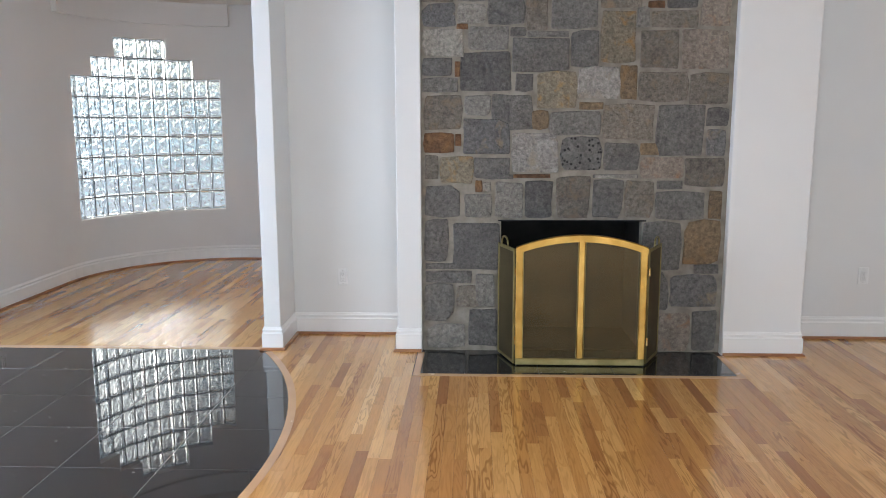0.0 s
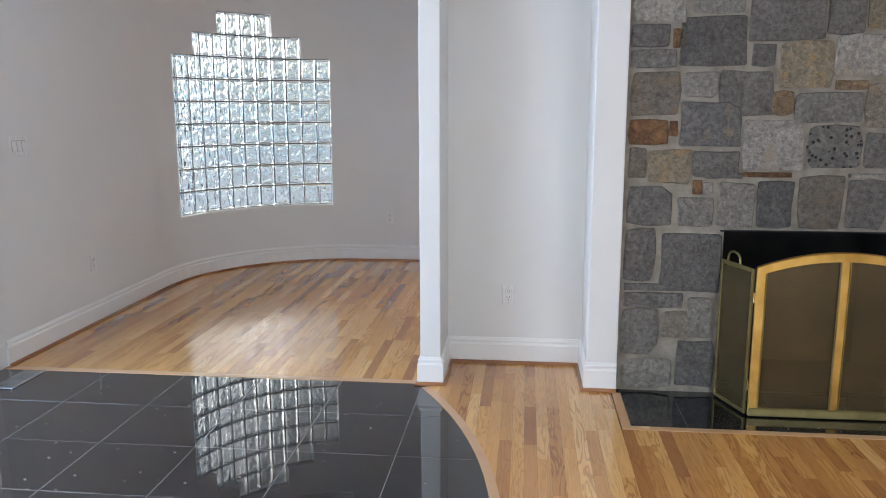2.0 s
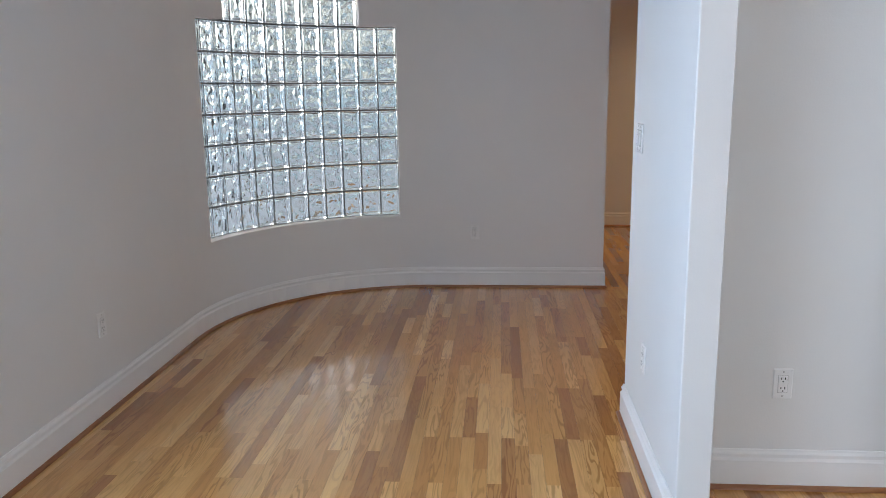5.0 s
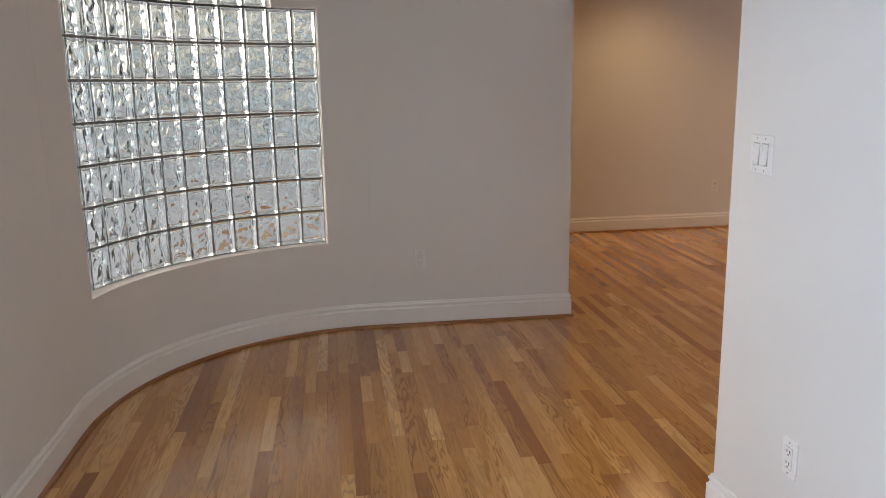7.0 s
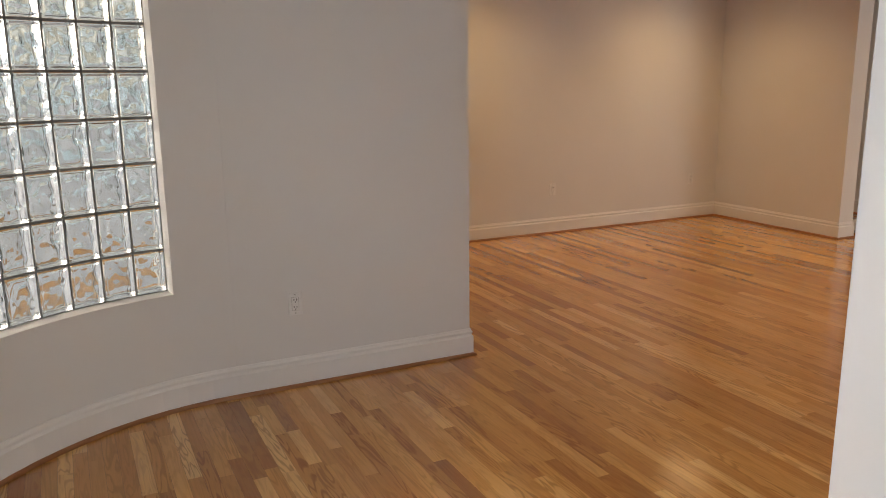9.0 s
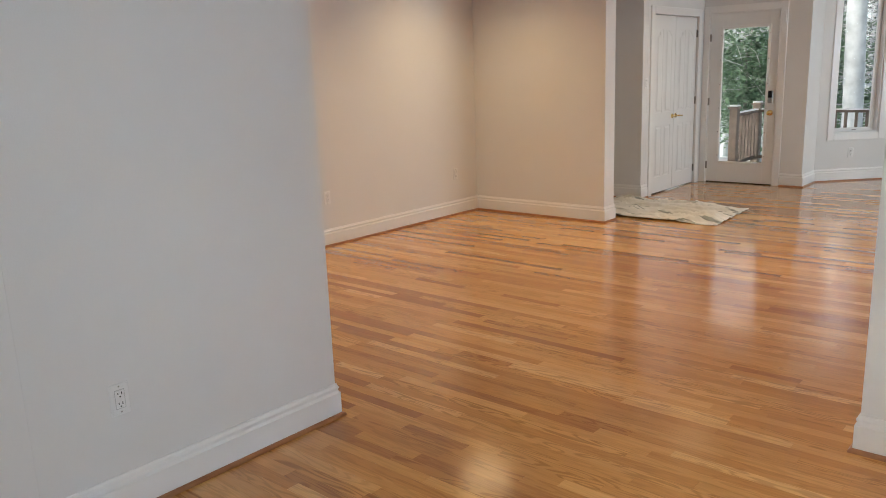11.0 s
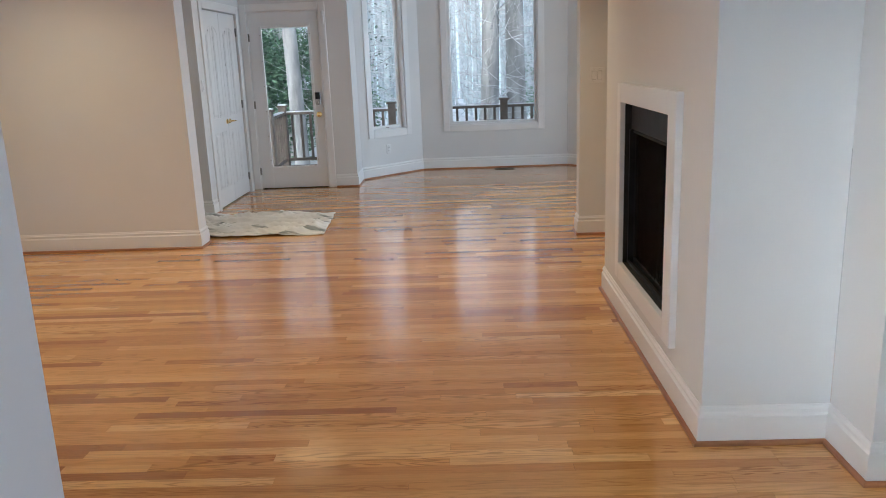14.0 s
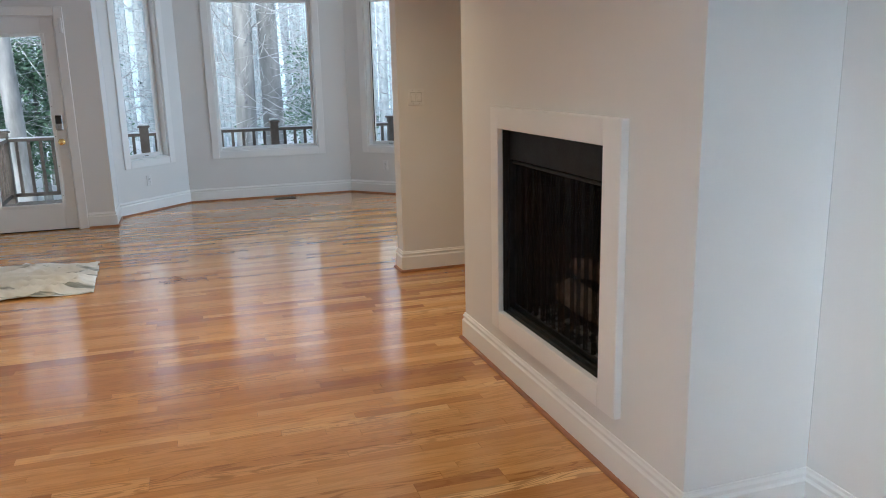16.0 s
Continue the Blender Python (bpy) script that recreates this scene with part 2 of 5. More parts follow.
    nt.links.new(wob.outputs["Fac"], rr.inputs["Value"])
    nt.links.new(rr.outputs[0], b.inputs["Roughness"])
    b.inputs["Coat Weight"].default_value, b.inputs["Coat Roughness"].default_value = 0.7, 0.135
    return mat


oak = oak_floor()


def stone_mat(name, lo, hi, stain=None, amount=0.0, spots=False):
    mat, nt, b = nodes_of(name, 0.72, 0.0, 0.35)
    inf = nt.nodes.new("ShaderNodeObjectInfo")
    tc, mp = nt.nodes.new("ShaderNodeTexCoord"), nt.nodes.new("ShaderNodeMapping")
    cx = nt.nodes.new("ShaderNodeCombineXYZ")
    mul = nt.nodes.new("ShaderNodeMath")
    mul.operation = "MULTIPLY"
    mul.inputs[1].default_value = 23.0
    nt.links.new(inf.outputs["Random"], mul.inputs[0])
    nt.links.new(mul.outputs[0], cx.inputs["X"])
    nt.links.new(mul.outputs[0], cx.inputs["Y"])
    nt.links.new(tc.outputs["Object"], mp.inputs[0])
    nt.links.new(cx.outputs[0], mp.inputs["Location"])

    def no(scale, detail, rough=0.6, dist=0.0):
        n = nt.nodes.new("ShaderNodeTexNoise")
        n.inputs["Scale"].default_value, n.inputs["Detail"].default_value, n.inputs["Roughness"].default_value = scale, detail, rough
        n.inputs["Distortion"].default_value = dist
        nt.links.new(mp.outputs[0], n.inputs["Vector"])
        return n
    big, fine, speck = no(7, 5, 0.6, 0.8), no(42, 6, 0.72), no(170, 2)
    c = ramp_node(nt, big.outputs["Fac"], [(0.22, lo), (0.78, hi)]).outputs[0]
    c = mixed(nt, 0.9, c, ramp_node(nt, fine.outputs["Fac"], [(0.32, (0.44, 0.44, 0.445)), (0.64, (1.20, 1.20, 1.19))]).outputs[0], "MULTIPLY")
    c = mixed(nt, 0.55, c, ramp_node(nt, speck.outputs["Fac"], [(0.40, (0.75, 0.75, 0.75)), (0.62, (1.0, 1.0, 1.0)), (0.72, (1.5, 1.5, 1.5))]).outputs[0], "MULTIPLY")
    if stain:
        s = no(9, 4, 0.6, 0.5)
        f = ramp_node(nt, s.outputs["Fac"], [(0.60 - amount, (0, 0, 0)), (0.75 - amount, (1, 1, 1))])
        c = mixed(nt, f.outputs[0], c, stain)
    if spots:
        vo = nt.nodes.new("ShaderNodeTexVoronoi")
        vo.inputs["Scale"].default_value = 34
        nt.links.new(mp.outputs[0], vo.inputs["Vector"])
        f = ramp_node(nt, vo.outputs["Distance"], [(0.24, (0.16, 0.16, 0.16)), (0.32, (1, 1, 1))])
        c = mixed(nt, 1.0, c, f.outputs[0], "MULTIPLY")
    # stones differ a little from one another
    vr = ramp_node(nt, inf.outputs["Random"], [(0.0, (0.74, 0.74, 0.75)), (1.0, (1.12, 1.11, 1.08))])
    c = mixed(nt, 1.0, c, vr.outputs[0], "MULTIPLY")
    nt.links.new(c, b.inputs["Base Color"])
    b1 = bump_node(nt, b, big.outputs["Fac"], 0.8, 0.035)
    b2 = bump_node(nt, b, fine.outputs["Fac"], 0.9, 0.016, b1)
    return mat


grey = stone_mat("grey_stone", (0.180, 0.172, 0.160), (0.286, 0.271, 0.247))
slate = stone_mat("slate_stone", (0.122, 0.116, 0.111), (0.228, 0.216, 0.203))
blue = stone_mat("blue_grey_stone", (0.164, 0.160, 0.158), (0.276, 0.266, 0.257), (0.318, 0.253, 0.171), 0.03)
light = stone_mat("light_grey_stone", (0.286, 0.268, 0.237), (0.413, 0.389, 0.347))
pale = stone_mat("pale_stone", (0.339, 0.318, 0.294), (0.477, 0.449, 0.418), (0.360, 0.303, 0.237), 0.03)
brown = stone_mat("brown_grey_stone", (0.191, 0.167, 0.138), (0.286, 0.253, 0.214), (0.254, 0.192, 0.133), 0.06)
rose = stone_mat("rose_grey_stone", (0.286, 0.237, 0.195), (0.424, 0.359, 0.299), (0.360, 0.222, 0.142), 0.05)
ochre = stone_mat("ochre_stained_stone", (0.212, 0.187, 0.142), (0.360, 0.303, 0.218), (0.350, 0.212, 0.085), 0.06)
tan = stone_mat("tan_stone", (0.201, 0.141, 0.085), (0.350, 0.253, 0.157), (0.307, 0.187, 0.090), 0.05)
rust = stone_mat("rust_stone", (0.138, 0.066, 0.033), (0.297, 0.162, 0.081), (0.318, 0.172, 0.076), 0.08)
spot = stone_mat("pitted_stone", (0.191, 0.182, 0.169), (0.286, 0.273, 0.252), spots=True)


def granite():
    mat, nt, b = nodes_of("black_granite", 0.025, 0.0, 0.8)
    n1, _ = noise_node(nt, 4, 4)
    c = ramp_node(nt, n1.outputs["Fac"], [(0.3, (0.005, 0.006, 0.008)), (0.7, (0.012, 0.014, 0.017))]).outputs[0]
    vo = nt.nodes.new("ShaderNodeTexVoronoi")
    vo.inputs["Scale"].default_value = 17
    tc = nt.nodes.new("ShaderNodeTexCoord")
    nt.links.new(tc.outputs["Object"], vo.inputs["Vector"])
    f = ramp_node(nt, vo.outputs["Distance"], [(0.07, (1, 1, 1)), (0.11, (0, 0, 0))])
    n2, _ = noise_node(nt, 9, 3)
    g = ramp_node(nt, n2.outputs["Fac"], [(0.50, (0, 0, 0)), (0.60, (1, 1, 1))])
    ff = mixed(nt, 1.0, f.outputs[0], g.outputs[0], "MULTIPLY")
    b.inputs["Coat Weight"].default_value, b.inputs["Coat Roughness"].default_value, b.inputs["Coat IOR"].default_value = 0.4, 0.02, 1.6
    c = mixed(nt, ff, c, (0.42, 0.42, 0.40))
    nt.links.new(c, b.inputs["Base Color"])
    return mat


black_tile = granite()


def clear_glass(name, rough, ior, tint=(1, 1, 1), bump=0.0):
    mat, nt, b = nodes_of(name, rough)
    b.inputs["Base Color"].default_value = (*tint, 1)
    b.inputs["Transmission Weight"].default_value, b.inputs["IOR"].default_value = 1.0, ior
    if bump:
        n, _ = noise_node(nt, 24, 2)
        bump_node(nt, b, n.outputs["Fac"], bump, 0.012)
    return mat


pane_glass = clear_glass("window_glass", 0.0, 1.02)
block_glass = clear_glass("wavy_block_glass", 0.11, 1.46, (0.72, 0.84, 0.90))


def screen_mesh(name, colour, through_it):
    mat, nt, b = nodes_of(name, 0.45, 0.6)
    n, _ = noise_node(nt, 5, 4)
    r = ramp_node(nt, n.outputs["Fac"], [(0.3, tuple(v * 0.6 for v in colour)), (0.7, colour)])
    nt.links.new(r.outputs[0], b.inputs["Base Color"])
    tr, mx = nt.nodes.new("ShaderNodeBsdfTransparent"), nt.nodes.new("ShaderNodeMixShader")
    mx.inputs[0].default_value = through_it
    nt.links.new(b.outputs[0], mx.inputs[1])
    nt.links.new(tr.outputs[0], mx.inputs[2])
    nt.links.new(mx.outputs[0], nt.nodes["Material Output"].inputs["Surface"])
    return mat


brass_mesh = screen_mesh("brass_wire_mesh", (0.14, 0.100, 0.044), 0.28)
black_mesh = screen_mesh("black_chain_mesh", (0.008, 0.0075, 0.007), 0.55)


def cloth_mat():
    mat, nt, b = nodes_of("drop_cloth", 0.85, 0, 0.2)
    n1, _ = noise_node(nt, 2.4, 3, stretch=(5.5, 0.55, 1))
    c = ramp_node(nt, n1.outputs["Fac"], [(0.40, (0.82, 0.82, 0.80)), (0.55, (0.76, 0.76, 0.74)), (0.60, (0.25, 0.28, 0.27)), (0.66, (0.34, 0.36, 0.34))]).outputs[0]
    n2, _ = noise_node(nt, 1.6, 3)
    f = ramp_node(nt, n2.outputs["Fac"], [(0.56, (0, 0, 0)), (0.66, (0.3, 0.3, 0.3))])
    c = mixed(nt, f.outputs[0], c, (0.56, 0.46, 0.33))
    nt.links.new(c, b.inputs["Base Color"])
    n3, _ = noise_node(nt, 260, 2)
    bump_node(nt, b, n3.outputs["Fac"], 0.3, 0.002)
    return mat


cloth = cloth_mat()


# haze painted as pale blue colour, with emission for the bright distance
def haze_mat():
    mat, nt, b = nodes_of("far_woods_painted_haze", 0.9)
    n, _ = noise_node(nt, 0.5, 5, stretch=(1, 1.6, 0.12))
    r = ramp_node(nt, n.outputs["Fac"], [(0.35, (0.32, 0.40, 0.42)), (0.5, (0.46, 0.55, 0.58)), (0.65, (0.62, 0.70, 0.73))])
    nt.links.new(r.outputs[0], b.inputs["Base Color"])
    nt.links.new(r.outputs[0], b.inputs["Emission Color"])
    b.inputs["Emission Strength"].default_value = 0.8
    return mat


far_woods = haze_mat()

# ---------- walls, ceiling ----------
TOP = 2.75


def wall(name, p, q, thick=0.12, openings=(), z1=TOP, material=paint, label="", z0=-0.02):
    """A wall whose room face runs from p to q with the room on its left; openings are (s0, s1, z0, z1)."""
    p, q = Vector(p), Vector(q)
    length = (q - p).length - 0.0005
    ang = math.atan2(q.y - p.y, q.x - p.x)
    m = Matrix.Translation((p.x, p.y, 0)) @ Matrix.Rotation(ang, 4, "Z")
    bm = bmesh.new()
    xs = sorted({0.0005, length, *(o[0] for o in openings), *(o[1] for o in openings)})
    zs = sorted({z0, z1, *(max(o[2], z0) if o[2] > z0 + 0.03 else z0 for o in openings), *(o[3] for o in openings)})
    cache = {}

    def v(x, y, z):
        if (x, y, z) not in cache:
            cache[x, y, z] = bm.verts.new(m @ Vector((x, y, z)))
        return cache[x, y, z]

    def solid(i, j):
        if not 0 <= i < len(xs) - 1 or not 0 <= j < len(zs) - 1:
            return False
        x, z = (xs[i] + xs[i + 1]) / 2, (zs[j] + zs[j + 1]) / 2
        return not any(a < x < b and c < z < d for a, b, c, d in openings)
    for i in range(len(xs) - 1):
        for j in range(len(zs) - 1):
            if not solid(i, j):
                continue
            a, b, c, d = xs[i], xs[i + 1], zs[j], zs[j + 1]
            for y in (0, -thick):
                bm.faces.new((v(a, y, c), v(b, y, c), v(b, y, d), v(a, y, d)))
            for there, (p0, p1) in ((solid(i - 1, j), ((a, c), (a, d))), (solid(i + 1, j), ((b, c), (b, d))), (solid(i, j - 1), ((a, c), (b, c))), (solid(i, j + 1), ((a, d), (b, d)))):
                if not there:
                    bm.faces.new((v(p0[0], 0, p0[1]), v(p1[0], 0, p1[1]), v(p1[0], -thick, p1[1]), v(p0[0], -thick, p0[1])))
    return tagged(part(name, bm, material), label or "smooth white painted plaster wall", "wall", kind="structure")


WL, WY = -3.83, 8.52
CX, CY, CR = -2.44, 7.13, 1.39
wall("wall_west", (WL, CY), (WL, -2.5), 0.15, [(CY - 4.87, CY - 3.95, 0, 2.06), (CY - 3.4, CY - 1.0, 0.4, 2.4)])
wall("wall_curve_end", (-1.15, WY), (CX, WY), 0.12)
wall("wall_dining_west", (-1.15, 11.3), (-1.15, WY + 0.12), 0.12)
wall("wall_dining_north", (3.44, 11.3), (-1.15, 11.3))
wall("wall_hall_north", (4.88, 11.3), (3.63, 11.3))
tagged(part("wall_divider_north", boxed(3.44, 9.715, -0.02, 3.63, 11.42, TOP), paint), "cream-lit white painted dividing wall", "wall", kind="structure")
tagged(part("wall_divider_south", boxed(3.51, -2.5, -0.02, 3.67, 6.52, TOP), paint), "cream-lit white painted dividing wall", "wall", kind="structure")
wall("wall_closet_side", (4.88, 10.05), (4.88, 11.3), 0.11)
wall("wall_closet_front", (6.52, 10.05), (4.99, 10.05), 0.11, [(6.52 - 6.34, 6.52 - 5.13, 0, 2.06)])
wall("wall_deck_door", (6.52, 8.775), (6.52, 10.16), 0.14, [(9.12 - 8.775, 9.965 - 8.775, 0, 2.09)])
wall("wall_bay_return", (7.0, 8.775), (6.52, 8.775), 0.12)
BAY_A, BAY_B, BAY_C, BAY_D = (7.0, 8.775), (7.78, 8.03), (7.78, 6.05), (7.0, 5.285)
DIAG = math.hypot(0.78, 0.745)
SIDE = (0.22, 0.80)
wall("wall_bay_1", BAY_B, BAY_A, 0.14, [(DIAG - SIDE[1], DIAG - SIDE[0], 0.595, 2.38)])
wall("wall_bay_2", BAY_C, BAY_B, 0.14, [(6.445 - 6.05, 7.645 - 6.05, 0.595, 2.38)])
wall("wall_bay_3", BAY_D, BAY_C, 0.14, [(SIDE[0], SIDE[1], 0.595, 2.38)])
wall("wall_kitchen_east", (7.0, 2.6), (7.0, 5.285), 0.12)
wall("wall_kitchen_south", (3.67, 2.6), (7.12, 2.6), 0.14, [(0.4, 2.9, 0.7, 2.4)])
wall("wall_main_north", (3.51, 5.41), (2.165, 5.41), 0.12)
wall("wall_south", (-3.98, -2.5), (3.51, -2.5), 0.14, [(3.98 - 2.3, 3.98 - 0.3, 0.5, 2.45), (3.98 + 0.9, 3.98 + 2.9, 0.5, 2.45)])
tagged(part("wall_switch", boxed(-1.362, 5.02, -0.02, -1.250, 6.085, TOP, bevel=0.004), paint), "narrow freestanding white painted partition wall", "wall", kind="structure")
tagged(part("wall_nook", boxed(-1.2495, 5.435, -0.02, -0.44, 5.54, TOP), paint), "white painted wall at the back of a shallow nook", "wall", kind="structure")
tagged(part("wall_pillar_1", boxed(-0.46, 5.015, -0.02, -0.30, 5.46, TOP, bevel=0.004), paint), "white painted square pillar beside the stone chimney", "wall", kind="structure")
tagged(part("wall_pillar_2", boxed(1.665, 4.985, -0.02, 2.165, 5.50, TOP, bevel=0.004), paint), "broad white painted pillar beside the stone chimney", "wall", kind="structure")
wall("wall_niche", (-0.46, 5.54), (-0.46, 6.11), 0.10)
wall("wall_chase_step", (-0.46, 6.11), (-0.15, 6.11), 0.10)
wall("wall_chase_west", (-0.15, 6.11), (-0.15, 6.595), 0.10)
wall("wall_chase_north", (-0.15, 6.595), (1.905, 6.595), 0.12, [(0.15 + 0.36, 0.15 + 1.34, 0.33, 1.22)])
wall("wall_chase_east", (1.905, 6.595), (1.905, 5.53), 0.12)

# the rounded corner with its stepped window of glass blocks
A0, COLS, STEP = 101.0, 12, 5.56
Z0, ROWH = 0.562, 0.2012
FIRST = {7: (2, 10), 8: (4, 8)}


def open_cell(col, row):
    if not 0 <= row <= 8:
        return False
    a, b = FIRST.get(row, (0, 12))
    return a <= col < b


def arc(r, deg, z):
    return (CX + r * math.cos(radians(deg)), CY + r * math.sin(radians(deg)), z)


def curved_wall():
    bm = bmesh.new()
    edges = [(90.0, -9), (93.5, -9), (97.0, -9)]
    for c in range(COLS):
        for k in range(3):
            edges.append((A0 + STEP * (c + k / 3), c))
    edges += [(A0 + STEP * COLS, -9), (172.0, -9), (176.0, -9), (180.0, -9)]
    zs = [-0.02] + [Z0 + ROWH * r for r in range(10)] + [TOP]
    cache = {}

    def v(r, i, z):
        key = (r, i, z)
        if key not in cache:
            cache[key] = bm.verts.new(arc(r, edges[i][0], z))
        return cache[key]
    ri, ro = CR, CR + 0.20
    inner = []

    def solid(i, j):
        if not 0 <= i < len(edges) - 1 or not 0 <= j < len(zs) - 1:
            return None
        return not open_cell(edges[i][1], j - 1)
    for i in range(len(edges) - 1):
        for j in range(len(zs) - 1):
            if not solid(i, j):
                continue
            a, b = zs[j], zs[j + 1]
            inner.append(bm.faces.new((v(ri, i, a), v(ri, i + 1, a), v(ri, i + 1, b), v(ri, i, b))))
            inner.append(bm.faces.new((v(ro, i + 1, a), v(ro, i, a), v(ro, i, b), v(ro, i + 1, b))))
            if solid(i - 1, j) is False:
                bm.faces.new((v(ri, i, a), v(ri, i, b), v(ro, i, b), v(ro, i, a)))
            if solid(i + 1, j) is False:
                bm.faces.new((v(ri, i + 1, b), v(ri, i + 1, a), v(ro, i + 1, a), v(ro, i + 1, b)))
            if solid(i, j - 1) is False:
                bm.faces.new((v(ri, i, a), v(ro, i, a), v(ro, i + 1, a), v(ri, i + 1, a)))
            if solid(i, j + 1) is False:
                bm.faces.new((v(ro, i, b), v(ri, i, b), v(ri, i + 1, b), v(ro, i + 1, b)))
    for f in inner:
        f.smooth = True
    for e in bm.edges:
        if any(not f.smooth for f in e.link_faces):
            e.smooth = False
    return tagged(part("wall_curve", bm, paint), "curved white painted plaster wall round a stepped window", "wall", kind="structure")


curved_wall()
bm = bmesh.new()
sweep(bm, [arc(CR + 0.02, a, 0)[:2] for a in range(96, 177, 4)], [(-0.001, 2.52), (0.075, 2.52), (0.075, 2.749), (-0.001, 2.749)][::1])
tagged(part("trim_lintel", bm, paint), "shallow painted plaster soffit over the block window", "soffit", kind="structure")

bm = boxed(-4.2, -2.8, TOP, 8.1, 11.6, TOP + 0.15)
tagged(part("ceiling", bm, ceil_paint), "flat white painted ceiling", "ceiling", kind="structure")

# ---------- baseboards with oak shoe ----------
BASE = [(-0.001, 0.001), (0.016, 0.001), (0.016, 0.114), (0.012, 0.118), (0.0085, 0.124), (0.0085, 0.131), (0.0125, 0.134), (0.0125, 0.140), (0.007, 0.148), (0.005, 0.156), (-0.001, 0.157)]
SHOE = [(0.0155, 0.001), (0.031, 0.001), (0.030, 0.009), (0.025, 0.015), (0.0155, 0.018)]


def skirting(path, label="white enamelled baseboard with a moulded cap"):
    tagged(part("baseboard", sweep(bmesh.new(), path, BASE), trim_paint), label, "baseboard", kind="structure")
    tagged(part("trim_shoe", sweep(bmesh.new(), path, SHOE), oak_trim), "narrow oak shoe moulding along the baseboard", "moulding", kind="structure")


curve_path = [arc(CR, a, 0)[:2] for a in range(90, 181, 5)]
skirting([(3.51, 5.41), (2.165, 5.41), (2.165, 4.985), (1.668, 4.985)])
skirting([(-0.303, 5.015), (-0.46, 5.015), (-0.46, 5.435), (-1.250, 5.435), (-1.250, 5.02), (-1.362, 5.02), (-1.362, 6.085), (-1.250, 6.085), (-1.250, 5.54), (-0.46, 5.54), (-0.46, 6.11), (-0.15, 6.11), (-0.15, 6.595), (1.905, 6.595), (1.905, 5.53), (3.51, 5.53), (3.51, 6.52), (3.67, 6.52), (3.67, 2.6)])
skirting([(4.88, 11.3), (3.63, 11.3), (3.63, 9.715), (3.44, 9.715), (3.44, 11.3), (-1.15, 11.3), (-1.15, WY)] + curve_path + [(WL, 5.06)])
skirting([(5.03, 10.05), (4.88, 10.05), (4.88, 11.3)])
skirting([(7.0, 2.6), BAY_D, BAY_C, BAY_B, BAY_A, (6.52, 8.775), (6.52, 9.03)])
skirting([(WL, 3.85), (WL, -2.5), (3.51, -2.5), (3.51, 5.41)])

# ---------- glass block window ----------
def block_mesh(seed):
    """One hollow-looking block: bevelled rim with two wavy faces. Local y points out of the room."""
    rnd = Vector((seed * 7.3, seed * 3.1, 0))
    w, h, d = 0.1325, 0.190, 0.085
    bm = bmesh.new()
    inner = 14, 20
    rim = (0.0, 0.0035, 0.008, 0.0115, 0.015)
    us = [r for r in rim] + [0.015 + (w - 0.03) * k / inner[0] for k in range(1, inner[0])] + [w - r for r in rim[::-1]]
    vs_ = [r for r in rim] + [0.015 + (h - 0.03) * k / inner[1] for k in range(1, inner[1])] + [h - r for r in rim[::-1]]
    nx, nz = len(us) - 1, len(vs_) - 1
    depth = {0.0: 0.006, 0.0035: 0.001, 0.008: 0.0, 0.0115: 0.0035}
    for side in (0, 1):
        y0 = 0 if side == 0 else d
        sgn = 1 if side == 0 else -1
        grid = []
        for i in range(nx + 1):
            col = []
            for k in range(nz + 1):
                x, z = us[i] - w / 2, vs_[k] - h / 2
                m = round(min(us[i], w - us[i], vs_[k], h - vs_[k]), 5)
                y = y0 + sgn * depth.get(m, 0.005)
                if m > 0.0151:
                    p = Vector((x * 26, z * 22, side * 9)) + rnd
                    p += Vector((noise.noise(p * 0.7 + Vector((5, 0, 0))), noise.noise(p * 0.7 + Vector((0, 9, 0))), 0)) * 0.9
                    y += 0.0105 * noise.noise(p) * min(1.0, (m - 0.015) / 0.012)
                col.append(bm.verts.new((x, y, z)))
            grid.append(col)
        for i in range(nx):
            for k in range(nz):
                f = bm.faces.new((grid[i][k], grid[i + 1][k], grid[i + 1][k + 1], grid[i][k + 1]))
                f.smooth = True
        if side == 0:
            first = grid
    ring = lambda g: [g[i][0] for i in range(nx)] + [g[nx][k] for k in range(nz)] + [g[i][nz] for i in range(nx, 0, -1)] + [g[0][k] for k in range(nz, 0, -1)]
    a, b = ring(first), ring(grid)
    for i in range(len(a)):
        j = (i + 1) % len(a)
        bm.faces.new((a[i], a[j], b[j], b[i]))
    bmesh.ops.recalc_face_normals(bm, faces=bm.faces)
    me = bpy.data.meshes.new("glass_block")
    bm.to_mesh(me)
    bm.free()
    me.materials.append(block_glass)
    return me


blocks = [block_mesh(s) for s in range(7)]
window = thing("window_1", "stepped pyramid window of wavy glass blocks in a curved wall", "window", kind="structure")
RB = CR + 0.075
bm = bmesh.new()
for row in range(9):
    for col in range(COLS):
        if open_cell(col, row):
            a = A0 + STEP * (col + 0.5)
            z = Z0 + ROWH * (row + 0.5)
            ob = new("glass_block", blocks[(row * 5 + col * 3) % 7])
            ob.matrix_world = Matrix.Translation(arc(RB, a, z)) @ Matrix.Rotation(radians(a - 90), 4, "Z")
            ob.parent = window
            ob.visible_shadow = False
joint = plain("block_joint", (0.15, 0.155, 0.155), (0.22, 0.225, 0.225), 20, 0.8, bump=0.3)
